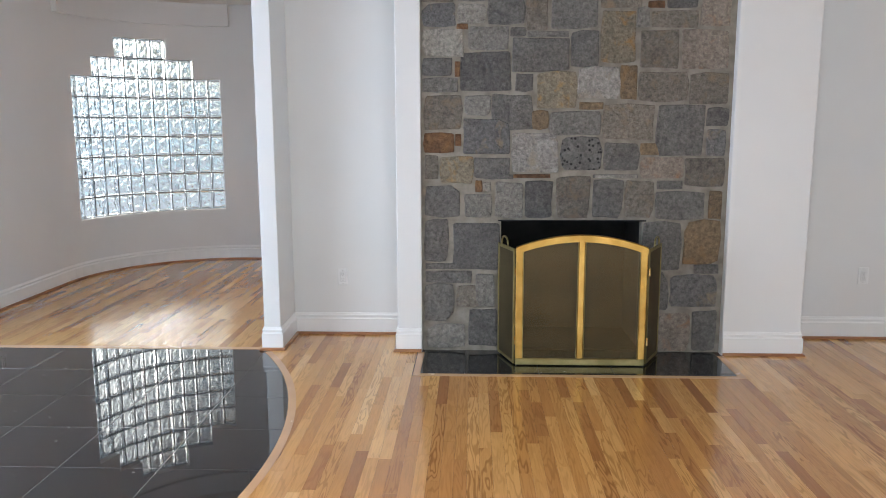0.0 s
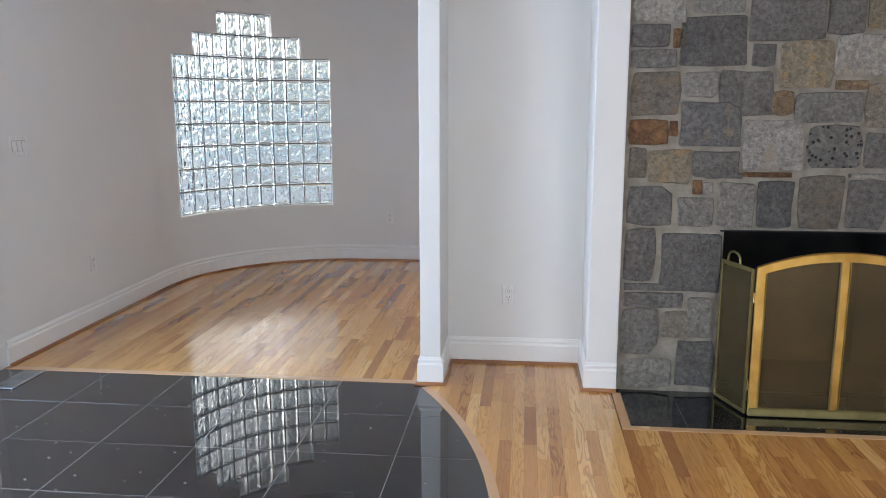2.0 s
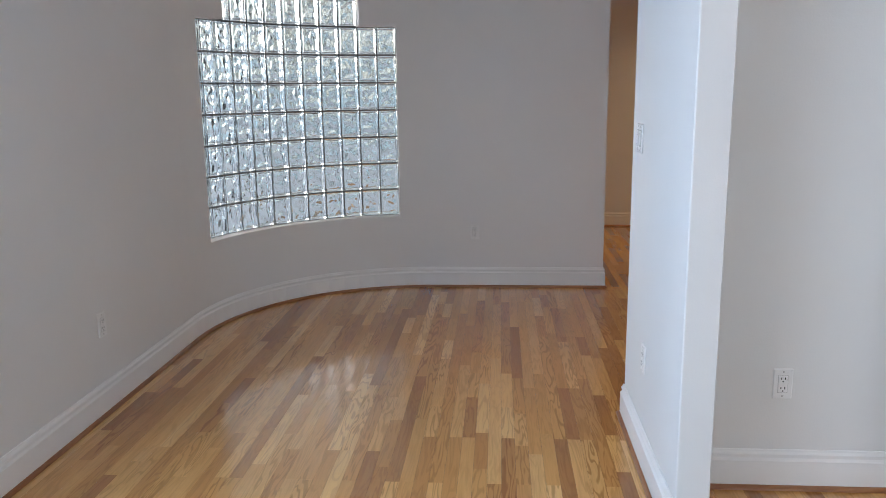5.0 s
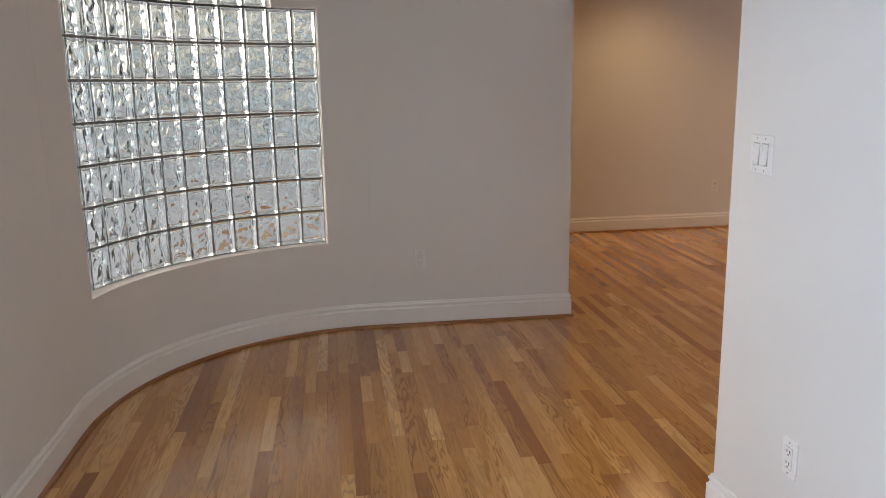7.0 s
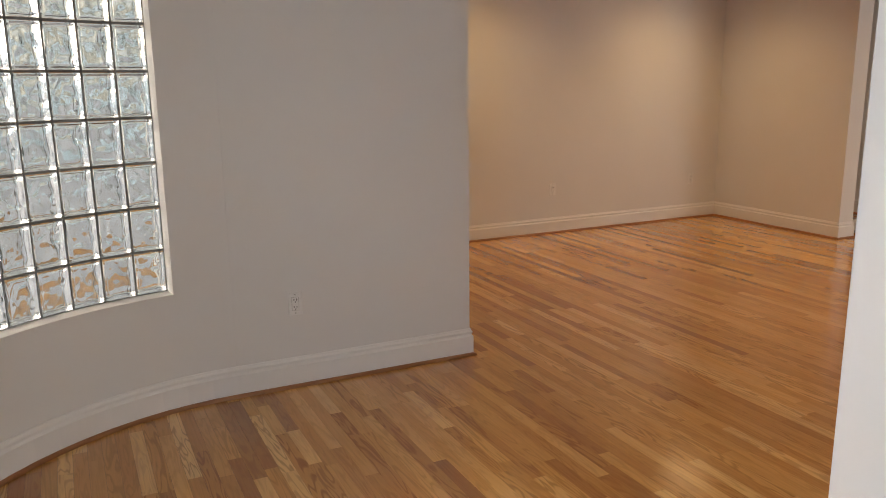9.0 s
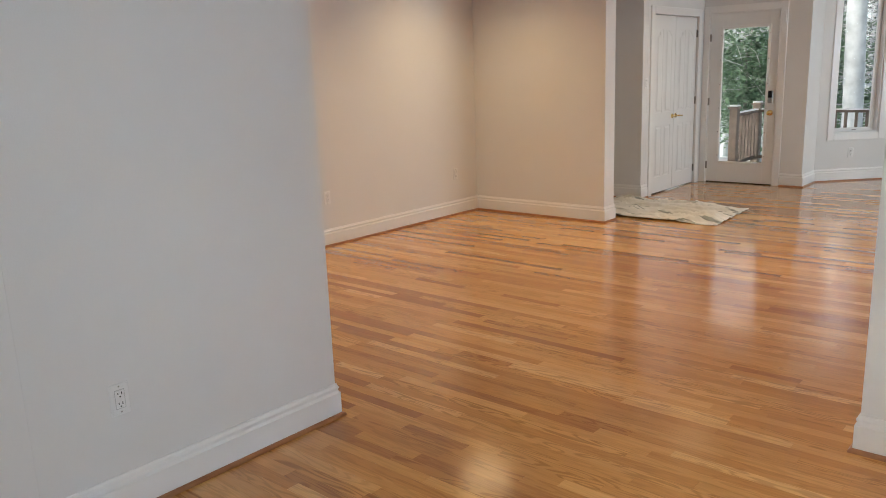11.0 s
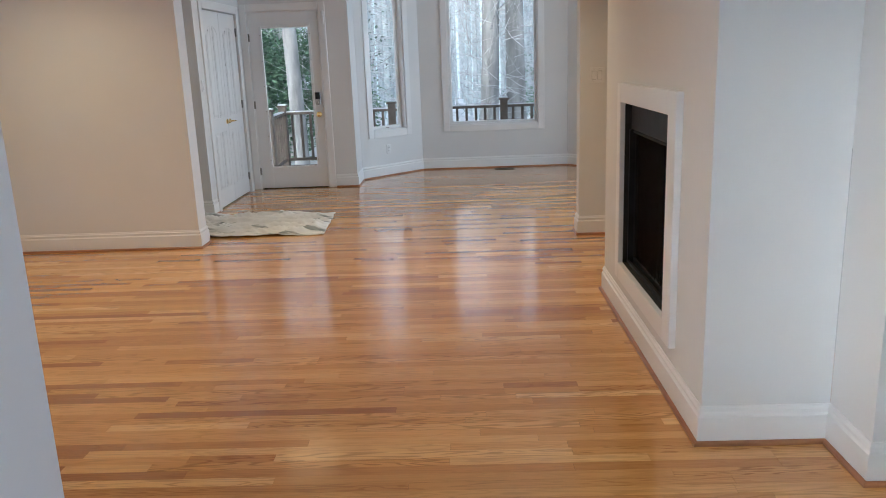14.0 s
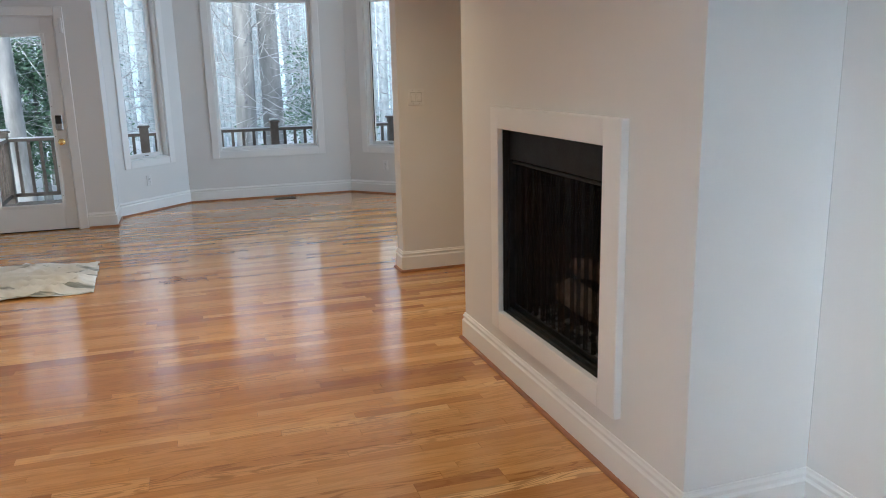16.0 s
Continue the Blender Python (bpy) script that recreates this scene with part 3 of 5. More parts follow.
for row in range(9):
    lo, hi = FIRST.get(row, (0, 12))
    za, zb = Z0 + ROWH * row, Z0 + ROWH * (row + 1)
    for col in range(lo, hi + 1):
        a = A0 + STEP * col
        m = Matrix.Translation(arc(RB, a, 0)) @ Matrix.Rotation(radians(a - 90), 4, "Z")
        box(bm, -0.0045, 0.012, za, 0.0045, 0.075, zb, m=m)
    for col in range(lo, hi):
        a = A0 + STEP * (col + 0.5)
        m = Matrix.Translation(arc(RB, a, 0)) @ Matrix.Rotation(radians(a - 90), 4, "Z")
        for z in ((za, zb) if row in (6, 7, 8) else (za,)):
            box(bm, -0.0665, 0.012, z - 0.0048, 0.0665, 0.075, z + 0.0048, m=m)
part("mortar_joint", bm, joint, window)


# ---------- framed windows of the bay ----------
def framed_window(name, p, q, s0, s1, z0, z1, label, casement):
    """A window in the wall that runs from p to q (room on the left), with flat casing."""
    p, q = Vector(p), Vector(q)
    m = Matrix.Translation((p.x, p.y, 0)) @ Matrix.Rotation(math.atan2(q.y - p.y, q.x - p.x), 4, "Z")
    w = thing(name, label, "window", kind="structure")
    cw, t = 0.085, 0.018

    def add(n, *b, bevel=0.0, mat=trim_paint, parent=w, lab=""):
        return part(n, boxed(*b, bevel=bevel, m=m), mat, parent, lab)
    add("casing", s0 - cw, -0.002, z0 - cw, s0, t, z1 + cw, bevel=0.004)
    add("casing", s1, -0.002, z0 - cw, s1 + cw, t, z1 + cw, bevel=0.004)
    add("casing", s0, -0.002, z0 - cw, s1, t, z0, bevel=0.004)
    add("casing", s0, -0.002, z1, s1, t, z1 + cw, bevel=0.004)
    # jamb lining and frame
    add("window_frame", s0, -0.135, z0, s0 + 0.014, -0.003, z1)
    add("window_frame", s1 - 0.014, -0.135, z0, s1, -0.003, z1)
    add("window_sill", s0, -0.135, z0, s1, -0.003, z0 + 0.014)
    add("window_frame", s0, -0.135, z1 - 0.014, s1, -0.003, z1)
    b = 0.042 if casement else 0.03
    y0, y1 = -0.115, -0.075
    a0, a1, c0, c1 = s0 + 0.014, s1 - 0.014, z0 + 0.014, z1 - 0.014
    for box_ in ((a0, y0, c0, a0 + b, y1, c1), (a1 - b, y0, c0, a1, y1, c1), (a0 + b, y0, c0, a1 - b, y1, c0 + b), (a0 + b, y0, c1 - b, a1 - b, y1, c1)):
        add("sash", *box_, bevel=0.004)
    g = add("pane", a0 + b - 0.004, -0.097, c0 + b - 0.004, a1 - b + 0.004, -0.093, c1 - b + 0.004, mat=pane_glass)
    g.visible_shadow = False
    if casement:
        gk = add("gasket", a1 - b - 0.003, -0.076, c0 + b, a1 - b + 0.006, -0.0735, c1 - b, mat=black_metal, lab="dark rubber gasket")
        mid = (a0 + a1) / 2
        add("crank", mid - 0.035, -0.075, c0, mid + 0.035, -0.055, c0 + 0.014, bevel=0.004, mat=plate_white)
        add("crank_handle", mid - 0.03, -0.058, c0 + 0.014, mid + 0.02, -0.048, c0 + 0.022, mat=hinge_metal)
        add("lock_lever", a1 - b + 0.008, -0.075, z0 + 0.34, a1 - b + 0.02, -0.062, z0 + 0.40, bevel=0.003, mat=plate_white)
    return w


framed_window("window_2", BAY_C, BAY_B, 6.445 - 6.05, 7.645 - 6.05, 0.595, 2.38, "tall fixed white-framed picture window in a bay", False)
framed_window("window_3", BAY_B, BAY_A, DIAG - SIDE[1], DIAG - SIDE[0], 0.595, 2.38, "narrow white casement window in a bay", True)
framed_window("window_4", BAY_D, BAY_C, SIDE[0], SIDE[1], 0.595, 2.38, "narrow white casement window in a bay", True)
# unseen window, added to hold the breakfast room's fill lamp
framed_window("added_window_5", (3.67, 2.6), (7.12, 2.6), 0.4, 2.9, 0.7, 2.4, "added unseen window south of the breakfast room, holding a fill lamp", False)
framed_window("window_6", (-3.98, -2.5), (6.32, -2.5), 3.98 - 2.3, 3.98 - 0.3, 0.5, 2.45, "tall white-framed window", False)
# unseen foyer window, added to hold the west fill lamp
framed_window("added_window_8", (WL, CY), (WL, -2.5), CY - 3.4, CY - 1.0, 0.4, 2.4, "added unseen window by the foyer, holding a fill lamp", False)
framed_window("window_7", (-3.98, -2.5), (6.32, -2.5), 3.98 + 0.9, 3.98 + 2.9, 0.5, 2.45, "tall white-framed window", False)


# ---------- doors ----------
def glazed_door(name, m, width, height, lite, label, keypad):
    """A full-lite door in a wall along local x; local y points into the room, latch at x = 0, hinges at x = width."""
    d = thing(name, label, "door", kind="structure")
    a0, a1, z0, z1 = lite
    g = 0.006

    def add(n, *b, bevel=0.0, mat=door_paint, parent=d, lab=""):
        return part(n, boxed(*b, bevel=bevel, m=m), mat, parent, lab)
    fr = -0.052, -0.008
    add("stile", g, fr[0], 0.012, a0, fr[1], height - g, bevel=0.002)
    add("stile", a1, fr[0], 0.012, width - g, fr[1], height - g, bevel=0.002)
    add("rail", a0, fr[0], 0.012, a1, fr[1], z0)
    add("rail", a0, fr[0], z1, a1, fr[1], height - g)
    # moulded frame round the glass, with its screw caps
    for b in ((a0 - 0.025, -0.009, z0 - 0.025, a0 + 0.006, 0.002, z1 + 0.025), (a1 - 0.006, -0.009, z0 - 0.025, a1 + 0.025, 0.002, z1 + 0.025), (a0 + 0.006, -0.009, z0 - 0.025, a1 - 0.006, 0.002, z0 + 0.006), (a0 + 0.006, -0.009, z1 - 0.006, a1 - 0.006, 0.002, z1 + 0.025)):
        add("glazing_bead", *b, bevel=0.004)
    caps = bmesh.new()
    for k in range(6):
        for x in (a0 - 0.012, a1 + 0.012):
            z = z0 + 0.08 + (z1 - z0 - 0.16) * k / 5
            rod(caps, m @ Vector((x, 0.001, z)), m @ Vector((x, 0.004, z)), 0.005, 8)
    part("screw_cap", caps, hinge_metal, d, "small grey screw caps")
    p = add("pane", a0 - 0.004, -0.033, z0 - 0.004, a1 + 0.004, -0.029, z1 + 0.004, mat=pane_glass)
    p.visible_shadow = False
    add("door_sweep", g, -0.055, 0.003, width - g, -0.006, 0.012, mat=black_metal)
    for z in (0.22, 1.02, 1.80):
        add("hinge", width - 0.012, -0.012, z - 0.045, width + 0.014, 0.004, z + 0.045, bevel=0.003, mat=hinge_metal)
    # casing
    add("casing", -0.09, -0.001, 0.001, -0.006, 0.018, height + 0.09, bevel=0.004, mat=trim_paint)
    add("casing", width + 0.006, -0.001, 0.001, width + 0.085, 0.018, height + 0.09, bevel=0.004, mat=trim_paint)
    add("casing", -0.006, -0.001, height + 0.004, width + 0.006, 0.018, height + 0.09, bevel=0.004, mat=trim_paint)
    add("jamb", -0.004, -0.13, 0.0, 0.003, -0.001, height, mat=trim_paint)
    add("jamb", width - 0.003, -0.13, 0.0, width + 0.004, -0.001, height, mat=trim_paint)
    add("jamb", 0.003, -0.13, height - 0.004, width - 0.003, -0.001, height + 0.004, mat=trim_paint)
    add("threshold", 0.003, -0.15, 0.0015, width - 0.003, -0.056, 0.02, bevel=0.004, mat=steel)
    kx = 0.062
    bm = bmesh.new()
    rod(bm, m @ Vector((kx, -0.008, 0.885)), m @ Vector((kx, 0.004, 0.885)), 0.033, 20)
    rod(bm, m @ Vector((kx, 0.003, 0.885)), m @ Vector((kx, 0.035, 0.885)), 0.011, 12)
    bmesh.ops.create_uvsphere(bm, u_segments=16, v_segments=10, radius=0.027, matrix=m @ Matrix.Translation((kx, 0.045, 0.885)) @ Matrix.Diagonal((1, 0.75, 1, 1)))
    part("door_knob", bm, brass_bright, d, "polished brass knob", smooth=True)
    if keypad:
        lock = add("keypad_lock", kx - 0.032, -0.008, 1.0, kx + 0.032, 0.022, 1.15, bevel=0.008, mat=steel, lab="grey keypad deadbolt")
        add("keypad", kx - 0.028, 0.02, 1.065, kx + 0.028, 0.026, 1.145, bevel=0.003, mat=keypad_black, parent=lock, lab="glossy black keypad")
        add("turn_piece", kx - 0.006, 0.022, 1.02, kx + 0.006, 0.036, 1.05, bevel=0.003, mat=steel, parent=lock)
        add("alarm_sensor", -0.075, 0.018, 1.93, -0.045, 0.034, 2.07, bevel=0.004, mat=plate_white, lab="white contact sensor")
        add("alarm_magnet", 0.006, -0.008, 1.99, 0.022, 0.008, 2.07, bevel=0.003, mat=plate_white)
    return d


# wall frames: x along the wall, y into the room
deck_m = Matrix(((0, -1, 0, 6.52), (1, 0, 0, 9.127), (0, 0, 1, 0), (0, 0, 0, 1)))
glazed_door("door_1", deck_m, 0.831, 2.085, (0.123, 0.68, 0.27, 1.903), "white full-lite deck door, closed, with keypad deadbolt", True)
front_m = Matrix(((0, 1, 0, WL), (-1, 0, 0, 4.868), (0, 0, 1, 0), (0, 0, 0, 1)))
glazed_door("door_2", front_m, 0.914, 2.055, (0.10, 0.80, 0.25, 1.90), "white glazed front door beside the black tiled foyer", False)


def closet_doors():
    d = thing("door_3", "closed pair of white panelled closet doors with arched top panels", "door", kind="structure")
    x0, x1, top = 5.135, 6.335, 2.05
    half = (x1 - x0) / 2
    for k in (0, 1):
        a, b = x0 + k * half + 0.003, x0 + (k + 1) * half - 0.003
        leaf_ = part("door_leaf", boxed(a, 10.062, 0.016, b, 10.096, top, bevel=0.002), door_paint, d)
        # raised panels: tall arched pair above, square pair below
        pw = (b - a - 0.10 * 2 - 0.07) / 2
        for j in (0, 1):
            pa = a + 0.10 + j * (pw + 0.07)
            for z0, z1, arched in ((0.20, 0.80, False), (0.95, 1.90, True)):
                bm = bmesh.new()
                steps = 8
                rise = 0.075 if arched else 0.0
                prof = [(pa, z0), (pa + pw, z0)]
                for s in range(steps + 1):
                    u = s / steps
                    prof.append((pa + pw * (1 - u), z1 - rise * (u if j == 0 else 1 - u) ** 2))
                c = Vector((pa + pw / 2, (z0 + z1) / 2))
                rings = []
                for inset, y in ((0.0, 10.0619), (0.006, 10.0665), (0.016, 10.0665), (0.038, 10.0585)):
                    ring_ = []
                    for x, z in prof:
                        dx, dz = c.x - x, c.y - z
                        ring_.append(bm.verts.new((x + math.copysign(min(inset, abs(dx)), dx), y - 0.003, z + math.copysign(min(inset, abs(dz)), dz))))
                    rings.append(ring_)
                n = len(prof)
                for r, s in zip(rings, rings[1:]):
                    for i in range(n):
                        try:
                            bm.faces.new((r[i], r[(i + 1) % n], s[(i + 1) % n], s[i]))
                        except ValueError:
                            pass
                bm.faces.new(rings[-1])
                part("panel", bm, door_paint, leaf_)
        hx = x0 + half - 0.045 if k == 0 else x0 + half + 0.045
        sgn = -1 if k == 0 else 1
        bm = bmesh.new()
        rod(bm, (hx, 10.062, 0.895), (hx, 10.052, 0.895), 0.026, 16)
        rod(bm, (hx, 10.054, 0.895), (hx, 10.012, 0.895), 0.009, 10)
        rod(bm, (hx, 10.014, 0.895), (hx + sgn * 0.10, 10.014, 0.89), 0.009, 10, 0.006)
        part("door_handle", bm, brass_bright, leaf_, "polished brass lever handle")
        ex = x0 if k == 0 else x1
        for z in (0.2, 1.05, 1.86):
            part("hinge", boxed(ex - 0.010, 10.046, z - 0.045, ex + 0.010, 10.064, z + 0.045, bevel=0.003), hinge_metal, leaf_)
    for b in ((5.045, 10.032, 0.001, 5.13, 10.0505, 2.145), (6.34, 10.032, 0.001, 6.425, 10.0505, 2.145), (5.13, 10.032, 2.06, 6.34, 10.0505, 2.145)):
        part("casing", boxed(*b, bevel=0.004), trim_paint, d)
    part("closet_back", boxed(5.0, 10.5, 0.0, 6.5, 10.52, 2.2), slot_dark, d)


closet_doors()

# ---------- stone chimney ----------
chimney = thing("stone_fireplace", "grey and ochre fieldstone chimney with a black open firebox", "fireplace")
for b in ((-0.30, 5.045, 0.0, 0.22, 5.14, TOP), (1.135, 5.045, 0.0, 1.665, 5.14, TOP), (0.22, 5.045, 0.882, 1.135, 5.14, TOP)):
    part("mortar_bed", boxed(*b), mortar, chimney, "pale lime mortar")
bm = bmesh.new()
for b in ((0.17, 5.14, 0.002, 0.22, 5.62, 0.95), (1.135, 5.14, 0.002, 1.185, 5.62, 0.95), (0.17, 5.62, 0.002, 1.185, 5.67, 0.95), (0.17, 5.14, 0.90, 1.185, 5.67, 0.95), (0.22, 5.06, 0.002, 1.135, 5.62, 0.012)):
    box(bm, *b)
part("firebox", bm, soot, chimney, "sooted black firebox")
part("lintel_bar", boxed(0.20, 5.03, 0.874, 1.155, 5.14, 0.8815, bevel=0.001), black_metal, chimney, "black steel lintel")
stones_rng = random.Random(11)


def stone(x0, z0, x1, z1, material, **chop):
    """One rough-faced fieldstone in the chimney breast; chop names corners (bl, br, tr, tl) cut off by (width, height)."""
    r = stones_rng
    g = -0.0026
    x0, x1, z0, z1 = x0 + g, x1 - g, z0 + g, z1 - g
    w, h = x1 - x0, z1 - z0
    j = min(0.016, w * 0.08, h * 0.08)
    cut = min(0.013, min(w, h) * 0.08)
    pts = []
    corners = [(x0, z0, 1, 0), (x1, z0, 0, 1), (x1, z1, -1, 0), (x0, z1, 0, -1)]
    for k, (x, z, dx, dz) in enumerate(corners):
        x += r.uniform(0, j) * (1 if x == x0 else -1)
        z += r.uniform(0, j) * (1 if z == z0 else -1)
        c1, c2 = cut * r.uniform(0.3, 1.0), cut * r.uniform(0.3, 1.0)
        name = ("bl", "br", "tr", "tl")[k]
        if name in chop:
            c1, c2 = (0.5 * c for c in (chop[name] if k in (1, 3) else chop[name][::-1]))
        px, pz = corners[k - 1][2], corners[k - 1][3]
        pts.append((x - px * c1, z - pz * c1))
        pts.append((x + dx * c2, z + dz * c2))
        nx, nz = corners[(k + 1) % 4][:2]
        t = r.uniform(0.4, 0.6)
        pts.append((x + (nx - x) * t + r.uniform(-j, j) * 0.6 * abs(dz), z + (nz - z) * t + r.uniform(-j, j) * 0.6 * abs(dx)))
    bm = bmesh.new()
    proud = r.uniform(0.009, 0.020)
    cx_, cz_ = (x0 + x1) / 2, (z0 + z1) / 2
    back = [bm.verts.new((x - cx_, 0.0, z - cz_)) for x, z in pts]
    shape = [(0.0, 0.55), (0.10, 0.92), (0.45, 1.0)]
    rings = [back]
    for inset, depth in shape:
        rg = []
        for x, z in pts:
            ox, oz = x - cx_, z - cz_
            k = 1 - inset if inset else 1.0
            if inset == 0.10:
                k = 1 - 0.006 / max(0.03, math.hypot(ox, oz))
            rg.append(bm.verts.new((ox * k, -proud * depth + r.uniform(-0.003, 0.003) * (depth > 0.6), oz * k)))
        rings.append(rg)
    n = len(pts)
    for a, b in zip(rings, rings[1:]):
        for i in range(n):
            bm.faces.new((a[i], a[(i + 1) % n], b[(i + 1) % n], b[i]))
    mid = bm.verts.new((r.uniform(-0.1, 0.1) * w, -proud - r.uniform(-0.002, 0.004), r.uniform(-0.1, 0.1) * h))
    for i in range(n):
        bm.faces.new((rings[-1][i], rings[-1][(i + 1) % n], mid))
    ob = part("stone", bm, material, chimney)
    ob.location = (cx_, 5.046, cz_)
    return ob


stone(-0.284, 2.103, -0.073, 2.247, blue, tl=(0.09, 0.08))
stone(-0.068, 2.127, 0.111, 2.245, light)
stone(0.119, 2.117, 0.355, 2.277, slate)
stone(0.363, 2.077, 0.502, 2.325, brown)
stone(0.520, 2.085, 0.819, 2.357, grey)
stone(0.829, 2.207, 1.079, 2.304, brown)
stone(1.118, 2.208, 1.218, 2.248, rust)
stone(1.234, 2.204, 1.422, 2.292, slate)
stone(1.440, 2.095, 1.631, 2.266, rose)
stone(1.052, 2.093, 1.127, 2.211, grey)
stone(1.139, 2.087, 1.428, 2.193, brown)
stone(0.831, 1.881, 1.053, 2.200, ochre)
stone(-0.296, 2.250, -0.091, 2.364, brown)
stone(-0.073, 2.258, 0.110, 2.362, grey)
stone(1.086, 2.258, 1.257, 2.352, grey)
stone(1.436, 2.272, 1.623, 2.365, grey)
stone(-0.285, 1.917, -0.024, 2.099, light)
stone(-0.003, 1.958, 0.257, 2.102, light, tl=(0.03, 0.05))
stone(0.269, 2.043, 0.365, 2.096, slate)
stone(0.280, 1.824, 0.639, 2.035, grey)
stone(0.374, 2.038, 0.629, 2.069, grey)
stone(0.645, 1.857, 0.830, 2.071, grey, tl=(0.02, 0.05))
stone(1.074, 1.837, 1.317, 2.074, brown)
stone(1.330, 1.828, 1.627, 2.074, rose)
stone(-0.070, 2.088, -0.001, 2.120, rust)
stone(-0.286, 1.805, -0.096, 1.909, slate)
stone(-0.082, 1.797, -0.050, 1.887, rust)
stone(-0.287, 1.700, -0.064, 1.789, grey)
stone(-0.047, 1.704, 0.280, 1.948, slate)
stone(0.299, 1.704, 0.417, 1.816, slate)
stone(0.429, 1.596, 0.692, 1.824, ochre, tl=(0.03, 0.03))
stone(0.690, 1.645, 0.956, 1.848, pale, bl=(0.03, 0.08), br=(0.03, 0.06))
stone(0.962, 1.648, 1.067, 1.861, tan)
stone(1.079, 1.631, 1.387, 1.824, brown)
stone(1.397, 1.618, 1.640, 1.810, brown)
stone(-0.280, 1.458, -0.032, 1.684, brown)
stone(-0.020, 1.552, 0.146, 1.683, light, br=(0.04, 0.05))
stone(0.153, 1.462, 0.417, 1.690, slate, bl=(0.12, 0.07))
stone(0.412, 1.466, 0.516, 1.583, tan)
stone(0.708, 1.589, 0.858, 1.633, tan)
stone(0.522, 1.426, 0.847, 1.579, grey, bl=(0.05, 0.07), tl=(0.03, 0.03))
stone(0.855, 1.394, 1.188, 1.625, brown)
stone(1.198, 1.296, 1.500, 1.622, grey, bl=(0.05, 0.13))
stone(1.507, 1.478, 1.647, 1.599, slate)
stone(1.511, 1.296, 1.637, 1.464, blue)
stone(-0.281, 1.316, -0.088, 1.441, rust)
stone(-0.079, 1.361, -0.043, 1.435, rust)
stone(-0.029, 1.310, 0.273, 1.538, blue, tr=(0.13, 0.06), tl=(0.02, 0.02))
stone(0.286, 1.190, 0.591, 1.445, pale, tr=(0.05, 0.12))
stone(0.597, 1.195, 0.853, 1.413, spot, bl=(0.04, 0.05), tl=(0.05, 0.03), br=(0.03, 0.03))
stone(0.865, 1.199, 1.094, 1.380, slate)
stone(1.103, 1.302, 1.230, 1.376, tan)
stone(-0.279, 1.145, -0.188, 1.302, brown)
stone(-0.176, 1.117, 0.037, 1.298, ochre)
stone(0.044, 1.148, 0.279, 1.289, slate)
stone(1.102, 1.152, 1.382, 1.284, rose, bl=(0.04, 0.04), br=(0.05, 0.03), tr=(0.03, 0.04), tl=(0.03, 0.03))
stone(1.390, 1.102, 1.638, 1.278, brown)
stone(0.297, 1.156, 0.531, 1.177, rust)
stone(0.818, 1.156, 1.086, 1.173, light)
stone(-0.281, 0.899, -0.044, 1.108, slate, tr=(0.11, 0.08))
stone(0.052, 1.066, 0.095, 1.137, rust)
stone(0.100, 1.066, 0.152, 1.127, light)
stone(-0.021, 0.892, 0.163, 1.050, grey)
stone(0.172, 0.892, 0.363, 1.133, light)
stone(0.373, 0.897, 0.554, 1.133, slate)
stone(0.564, 0.893, 0.792, 1.166, brown, bl=(0.02, 0.12), br=(0.02, 0.12))
stone(0.802, 0.893, 1.002, 1.143, slate, br=(0.05, 0.12))
stone(1.017, 0.898, 1.197, 1.137, brown, br=(0.04, 0.10))
stone(1.206, 0.889, 1.532, 1.071, grey)
stone(1.216, 1.084, 1.376, 1.137, grey)
stone(1.547, 0.889, 1.630, 1.071, tan)
stone(0.113, 1.148, 0.291, 1.175, slate)
stone(0.808, 1.156, 1.091, 1.175, slate)
stone(-0.279, 0.604, -0.121, 0.885, slate, br=(0.03, 0.06))
stone(-0.098, 0.548, 0.214, 0.871, slate)
stone(1.135, 0.557, 1.385, 0.873, grey)
stone(1.393, 0.597, 1.630, 0.879, tan, tl=(0.05, 0.12), br=(0.08, 0.04))
stone(-0.274, 0.554, -0.069, 0.591, slate)
stone(-0.275, 0.461, 0.029, 0.544, slate)
stone(0.050, 0.301, 0.182, 0.526, light, bl=(0.05, 0.10))
stone(-0.282, 0.198, -0.088, 0.451, grey, br=(0.09, 0.11))
stone(-0.075, 0.296, 0.088, 0.448, brown, tr=(0.06, 0.07))
stone(1.478, 0.530, 1.634, 0.589, grey)
stone(1.327, 0.300, 1.629, 0.522, blue, tl=(0.05, 0.04), tr=(0.04, 0.05), bl=(0.03, 0.06))
stone(1.148, 0.282, 1.316, 0.545, grey, tr=(0.07, 0.11), br=(0.03, 0.03))
stone(-0.272, 0.020, -0.009, 0.182, light, tl=(0.10, 0.07))
stone(0.007, 0.026, 0.204, 0.287, slate)
stone(1.188, 0.006, 1.469, 0.271, rose, tr=(0.04, 0.05), br=(0.05, 0.10))
stone(1.478, 0.008, 1.639, 0.286, grey)
# plain courses up to the ceiling
for z0, z1 in ((2.44, 2.59), (2.595, 2.745)):
    x = -0.296
    while x < 1.64:
        w = min(stones_rng.uniform(0.16, 0.36), 1.66 - x)
        stone(x, z0, x + w if 1.66 - x - w > 0.08 else 1.66, z1, stones_rng.choice([grey, slate, brown, light, blue]))
        x = x + w if 1.66 - x - w > 0.08 else 1.7

